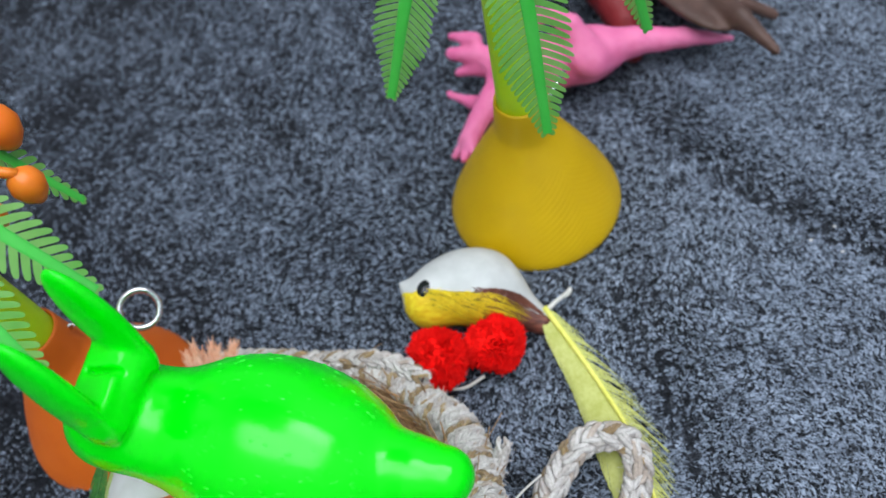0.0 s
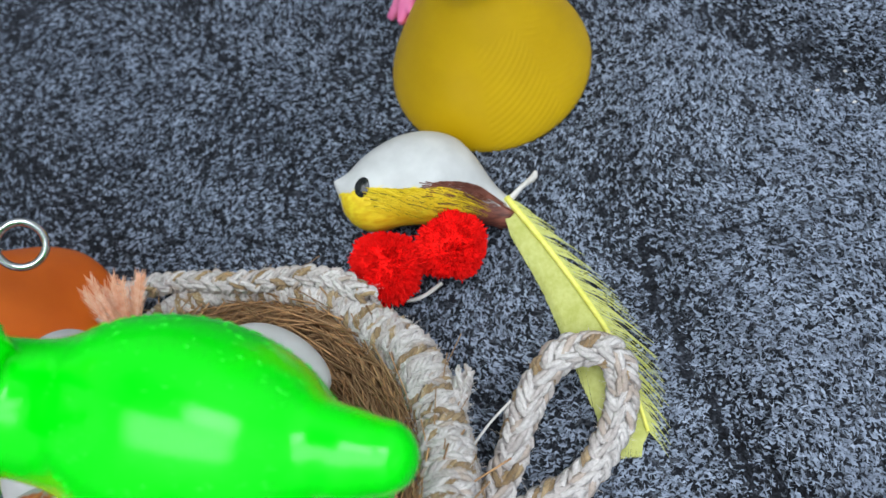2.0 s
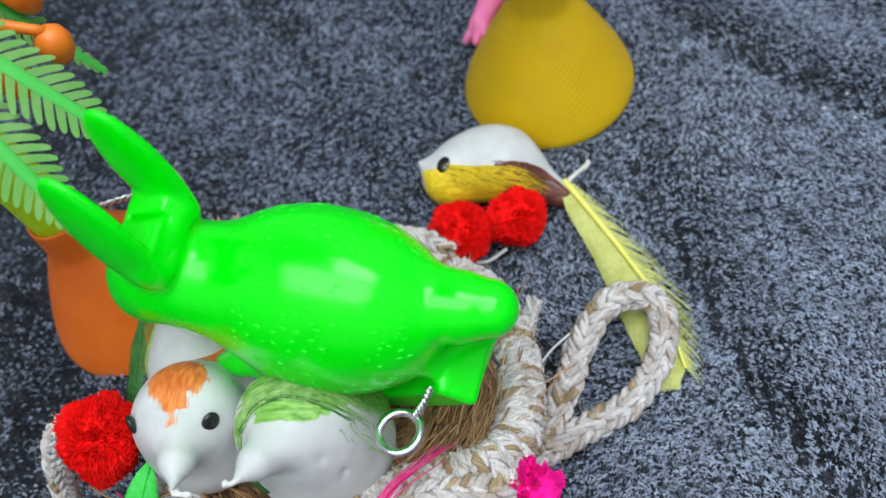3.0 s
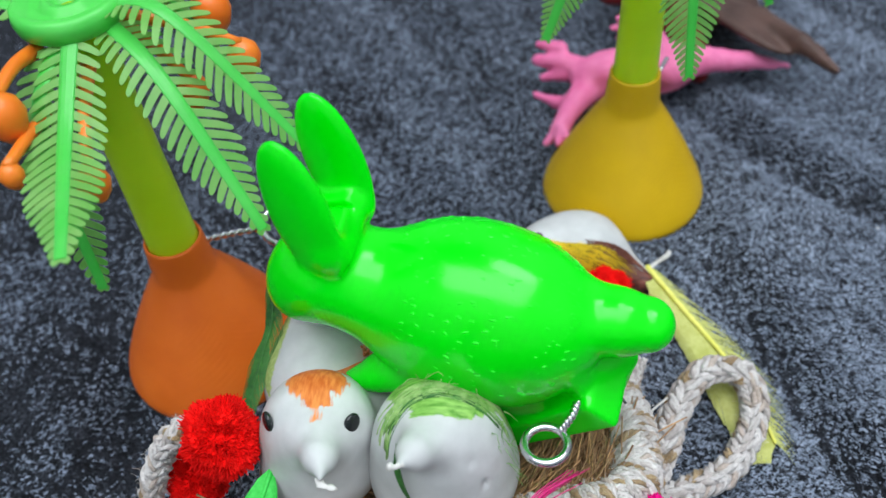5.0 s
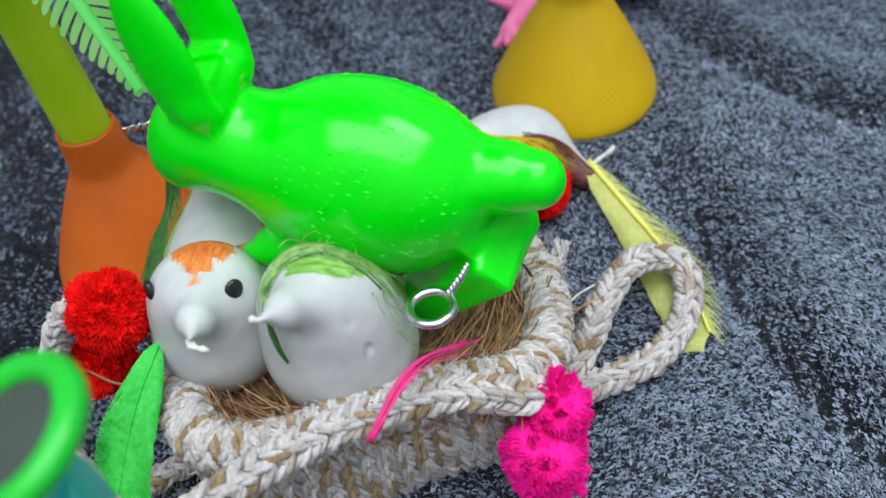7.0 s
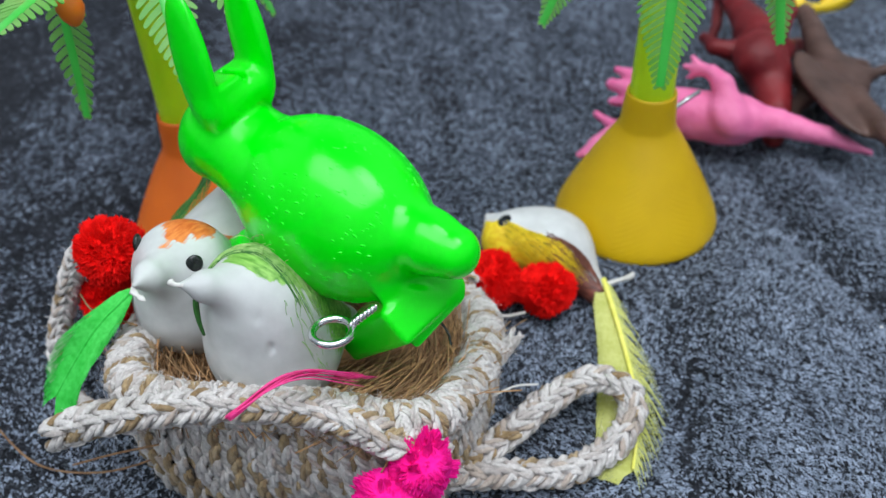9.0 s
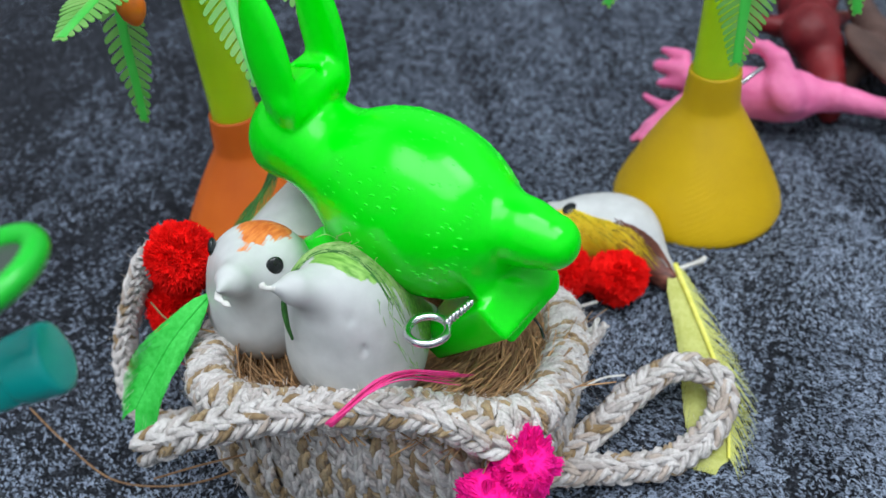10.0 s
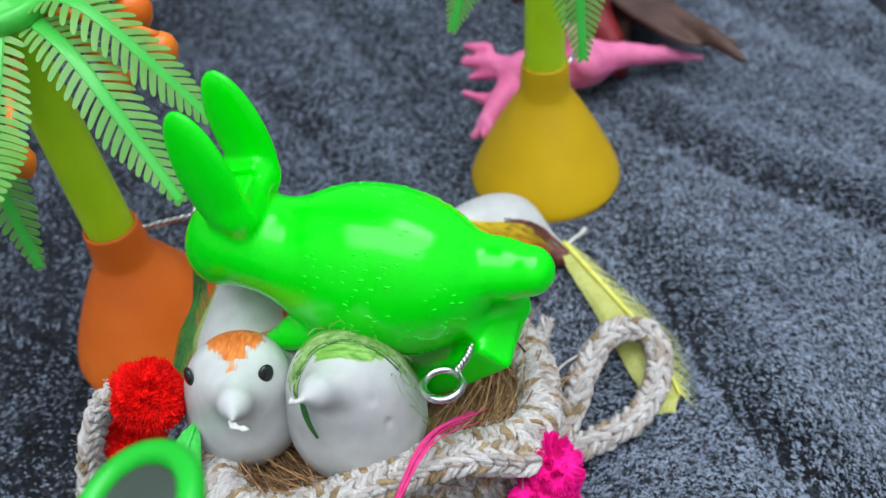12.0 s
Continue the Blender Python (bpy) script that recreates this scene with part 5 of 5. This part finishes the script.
def pink_field(p):
    q = ellipsoid(p, (0.0060, 0.1990, 0.0122), (0.0165, 0.0085, 0.0082), triad((0.99, 0.1, 0), (0, 0, 1)))
    q = blend(q, ellipsoid(p, (0.0190, 0.2005, 0.0120), (0.0110, 0.0085, 0.0082)), 0.004)
    q = blend(q, limb(p, [(0.0220, 0.2015, 0.0125), (0.0350, 0.2035, 0.0122), (0.0500, 0.2055, 0.0095), (0.0645, 0.2060, 0.0060)], [0.0070, 0.0044, 0.0030, 0.0010]), 0.004)
    # raised hind leg, with its foot and toes
    q = blend(q, ellipsoid(p, (0.0205, 0.1975, 0.0155), (0.0082, 0.0062, 0.0082), triad((0.8, 0.1, -0.6), (0, -1, 0))), 0.0008)
    q = blend(q, limb(p, [(0.0185, 0.1985, 0.0200), (0.0162, 0.2010, 0.0242), (0.0120, 0.2035, 0.0262), (0.0080, 0.2045, 0.0262)], [0.0044, 0.0034, 0.0022, 0.0018]), 0.0015)
    for tip in ((0.0050, 0.2060, 0.0290), (0.0032, 0.2045, 0.0262), (0.0050, 0.2030, 0.0232)):
        q = blend(q, limb(p, [(0.0085, 0.2045, 0.0262), tip], [0.0018, 0.0009]), 0.0008)
    # near arm and its clawed hand
    q = blend(q, limb(p, [(-0.0040, 0.1960, 0.0100), (-0.0110, 0.1850, 0.0100), (-0.0160, 0.1740, 0.0105)], [0.0055, 0.0036, 0.0030]), 0.002)
    for tip in ((-0.0176, 0.1655, 0.0115), (-0.0208, 0.1705, 0.0075), (-0.0146, 0.1668, 0.0130)):
        q = blend(q, limb(p, [(-0.0155, 0.1745, 0.0104), tip], [0.0022, 0.0011]), 0.0010)
    q = blend(q, limb(p, [(-0.0095, 0.1880, 0.0090), (-0.0155, 0.1915, 0.0070), (-0.0222, 0.1952, 0.0082)], [0.0030, 0.0020, 0.0011]), 0.0015)
    # far arm, neck and snout
    q = blend(q, limb(p, [(-0.0060, 0.2010, 0.0120), (-0.0125, 0.2045, 0.0140), (-0.0205, 0.2075, 0.0132)], [0.0048, 0.0034, 0.0020]), 0.002)
    q = blend(q, limb(p, [(-0.0120, 0.2020, 0.0110), (-0.0190, 0.2030, 0.0092)], [0.0028, 0.0013]), 0.0012)
    q = blend(q, limb(p, [(-0.0130, 0.2080, 0.0170), (-0.0200, 0.2110, 0.0172)], [0.0026, 0.0013]), 0.0012)
    q = blend(q, ellipsoid(p, (0.0030, 0.1955, 0.0155), (0.0080, 0.0055, 0.0050)), 0.0012)
    # folds in the hide
    ripple = 0.00018 * np.sin(700 * p[:, 0] + 300 * p[:, 2]) * np.sin(420 * p[:, 1] - 500 * p[:, 2])
    return q + ripple


dinosaur("toy_dinosaur", pink_field, (-0.027, 0.158, -0.002), (0.069, 0.217, 0.033), PINK, (0.01, 0.20, 0.0), "pink rubber toy dinosaur lying on its side on the fleece")


def maroon_field(p):
    q = ellipsoid(p, (0.0245, 0.2420, 0.0150), (0.0070, 0.0170, 0.0105), triad((0.9, 0.42, 0), (0, 0, 1)))
    q = blend(q, limb(p, [(0.0190, 0.2540, 0.0180), (0.0100, 0.2690, 0.0200), (0.0000, 0.2880, 0.0190)], [0.0070, 0.0042, 0.0030]), 0.005)
    q = blend(q, limb(p, [(0.0170, 0.2420, 0.0150), (0.0080, 0.2400, 0.0160), (0.0030, 0.2480, 0.0150)], [0.0042, 0.0028, 0.0020]), 0.003)
    q = blend(q, limb(p, [(0.0020, 0.2860, 0.0170), (0.0040, 0.2740, 0.0080), (0.0030, 0.2680, 0.0030)], [0.0026, 0.0020, 0.0018]), 0.003)
    q = blend(q, limb(p, [(0.0290, 0.2300, 0.0130), (0.0335, 0.2160, 0.0090), (0.0350, 0.2080, 0.0040)], [0.0075, 0.0050, 0.0036]), 0.003)
    q = blend(q, ellipsoid(p, (0.0235, 0.2330, 0.0190), (0.0085, 0.0100, 0.0080)), 0.003)
    q = blend(q, limb(p, [(0.0270, 0.2480, 0.0200), (0.0300, 0.2560, 0.0260), (0.0290, 0.2610, 0.0290)], [0.0040, 0.0022, 0.0010]), 0.002)
    q = blend(q, limb(p, [(0.0280, 0.2500, 0.0120), (0.0320, 0.2660, 0.0070), (0.0380, 0.2800, 0.0040)], [0.0060, 0.0034, 0.0016]), 0.004)
    return q + 0.00022 * np.sin(620 * p[:, 0] + 200 * p[:, 2]) * np.sin(560 * p[:, 1])


dinosaur("toy_dinosaur", maroon_field, (-0.006, 0.202, -0.001), (0.044, 0.296, 0.032), MAROON, (0.027, 0.24, 0.0), "dark red rubber toy dinosaur leaning on the pink one")


def brown_field(p):
    q = ellipsoid(p, (0.0500, 0.2420, 0.0110), (0.0150, 0.0090, 0.0065), triad((0.55, -0.83, 0), (0, 0, 1)))
    q = blend(q, limb(p, [(0.0400, 0.2360, 0.0120), (0.0560, 0.2210, 0.0160), (0.0650, 0.2020, 0.0180), (0.0724, 0.1885, 0.0160)], [0.0040, 0.0040, 0.0030, 0.0012]), 0.004)
    q = blend(q, limb(p, [(0.0440, 0.2520, 0.0130), (0.0390, 0.2640, 0.0160), (0.0345, 0.2760, 0.0170)], [0.0052, 0.0038, 0.0034]), 0.004)
    q = blend(q, limb(p, [(0.0560, 0.2420, 0.0110), (0.0640, 0.2470, 0.0140), (0.0760, 0.2520, 0.0120)], [0.0036, 0.0018, 0.0018]), 0.003)
    q = blend(q, limb(p, [(0.0600, 0.2260, 0.0100), (0.0690, 0.2180, 0.0090), (0.0790, 0.2160, 0.0040)], [0.0040, 0.0022, 0.0016]), 0.003)
    q = blend(q, limb(p, [(0.0440, 0.2370, 0.0090), (0.0400, 0.2280, 0.0060), (0.0390, 0.2200, 0.0030)], [0.0042, 0.0030, 0.0024]), 0.003)
    q = blend(q, limb(p, [(0.0520, 0.2550, 0.0090), (0.0580, 0.2620, 0.0060), (0.0590, 0.2680, 0.0030)], [0.0040, 0.0026, 0.0030]), 0.003)
    # folded flat wing with a ridge
    q = blend(q, ellipsoid(p, (0.0490, 0.2210, 0.0165), (0.0250, 0.0095, 0.0026), triad((0.50, -0.86, -0.05), (0.25, 0.2, 0.95))), 0.0025)
    return q + 0.00025 * np.sin(540 * p[:, 0] + 380 * p[:, 1])


dinosaur("toy_dinosaur", brown_field, (0.030, 0.183, -0.001), (0.084, 0.284, 0.026), BROWN, (0.05, 0.24, 0.0), "dark brown rubber toy dinosaur with long tail on the fleece")


# ---- yellow band, magnifier, teal tube ----
def yellow_band():
    s = Soup()
    c = vec(0.0330, 0.3400, 0.0125)
    ax, ay = unit((0.9, 0.25, 0.1)), unit((-0.2, 0.75, 0.45))
    ring = [c + 0.021 * math.cos(a) * ax + 0.026 * math.sin(a) * ay for a in np.linspace(0, 2 * math.pi, 64, endpoint=False)]
    s.tube(ring, 0.0022, 10, True, squash=2.2, up=unit(np.cross(ax, ay)))
    for off in (-0.007, 0.004):
        s.tube(smooth_path([c + off * ax - 0.024 * ay, c + (off + 0.003) * ax + (0, 0, 0.004), c + off * ax + 0.024 * ay], 16), 0.0024, 8, squash=0.5)
    whole("yellow_band", s, YELLOW_BAND, (0.0345, 0.338, 0.0), "bright yellow plastic band with inner straps lying behind", "band")


YELLOW_BAND = material("bright_yellow_plastic", (0.72, 0.48, 0.01), (0.82, 0.58, 0.02), 0.4, 90, 0.04, 500)
yellow_band()


def magnifier():
    c = vec(-0.0647, -0.0075, 0.0969)
    d = unit((-0.695, -0.381, -0.61))
    foot = c + d * ((c[2] - 0.003) / -d[2])
    ob = thing("magnifying_glass", tuple(foot - (0, 0, 0.003)), "green plastic toy magnifying glass with smoky lens standing aslant", "magnifier")
    n = unit((-0.289, -0.075, 0.954))
    a = unit(np.cross((0.2, -0.9, 0.0), n))
    b = np.cross(n, a)
    s = Soup()
    s.tube([c + 0.0072 * (math.cos(k) * a + math.sin(k) * b) for k in np.linspace(0, 2 * math.pi, 64, endpoint=False)], 0.0016, 14, True)
    part("frame", s, LEAF_GREEN, ob)
    s = Soup()
    s.ball(c, [0.0062 * a, 0.0062 * b, 0.0006 * n], u=32, w=20)
    part("lens", s, LENS, ob, "smoky grey lens")
    s = Soup()
    s.tube(smooth_path([c + 0.0080 * d, c + 0.05 * d, foot], 24), np.linspace(0.0020, 0.0028, 24), 14)
    part("handle", s, LEAF_GREEN, ob)


magnifier()


def teal_tube():
    a = vec(-0.0660, -0.0032, 0.0779)
    d = unit((0.79, 0.575, 0.205))
    e = a - d * ((a[2] - 0.0052) / d[2])
    ob = thing("teal_tube", tuple(e - (0, 0, 0.0050)), "teal plastic tube with a collared end lying aslant", "tube")
    s = Soup()
    s.tube([e, e + 0.001 * d, a - 0.0060 * d], [0.0042, 0.0045, 0.0045], 40)
    part("barrel", s, TEAL, ob)
    s = Soup()
    s.tube([a - 0.0062 * d, a - 0.0056 * d, a - 0.0010 * d, a - 0.0002 * d, a], [0.0045, 0.0049, 0.0052, 0.0050, 0.0042], 40)
    part("collar", s, TEAL, ob, "flared collar at the tube's end")


teal_tube()


# ---- loose threads ----
def thread(points, r, mat, label):
    s = Soup()
    s.tube(smooth_path(points, 40), r, 5)
    whole("thread", s, mat, tuple(points[0]), label, "thread")


thread([(-0.0270, 0.0980, 0.0070), (-0.0200, 0.0985, 0.0030), (-0.0140, 0.1010, 0.0040)], 0.00045, THREAD, "white thread between the red pompoms")
thread([(-0.0130, 0.0600, 0.0120), (-0.0060, 0.0670, 0.0150), (-0.0010, 0.0720, 0.0130)], 0.00026, THREAD, "frayed white thread from rim to loop")
thread([(-0.1370, 0.0250, 0.0010), (-0.1220, 0.0200, 0.0010), (-0.1030, 0.0150, 0.0020), (-0.0840, 0.0160, 0.0080), (-0.0690, 0.0200, 0.0160), (-0.0600, 0.0240, 0.0240)], 0.00024, COIR, "long brown fibre from the basket to the fleece")
thread([(-0.0870, 0.0140, 0.0120), (-0.0760, 0.0170, 0.0180), (-0.0640, 0.0210, 0.0230)], 0.00024, COIR, "brown fibre sticking out of the basket")
thread([(-0.0985, 0.0400, 0.0360), (-0.0900, 0.0360, 0.0370), (-0.0800, 0.0370, 0.0360)], 0.00022, COIR, "pale fibre across the green feather")
thread([(-0.0190, 0.0590, 0.0400), (-0.0165, 0.0580, 0.0380), (-0.0150, 0.0560, 0.0370)], 0.00030, BLACK, "short black thread end on the rim")

thread([(-0.1000, 0.0420, 0.0230), (-0.0985, 0.0400, 0.0180), (-0.0950, 0.0400, 0.0165), (-0.0930, 0.0410, 0.0185)], 0.00022, FEATHER_P, "thin curled pink thread in the cord loop")
thread([(-0.0860, 0.0330, 0.0360), (-0.0830, 0.0300, 0.0345), (-0.0815, 0.0280, 0.0310)], 0.00018, THREAD, "fine white hair on the green feather")


def lint():
    for x, y in ((0.0800, 0.1400), (0.0730, 0.1360), (0.0800, 0.1320)):
        s = Soup()
        z = float(fold(x, y)) + 0.0006
        s.ball((x, y, z), [(0.0005, 0, 0), (0, 0.0003, 0), (0, 0, 0.0003)], u=10, w=7)
        whole("lint", s, THREAD, (x, y, z - 0.0003), "tiny white speck of lint on the fleece", "lint", "lint specks")


lint()
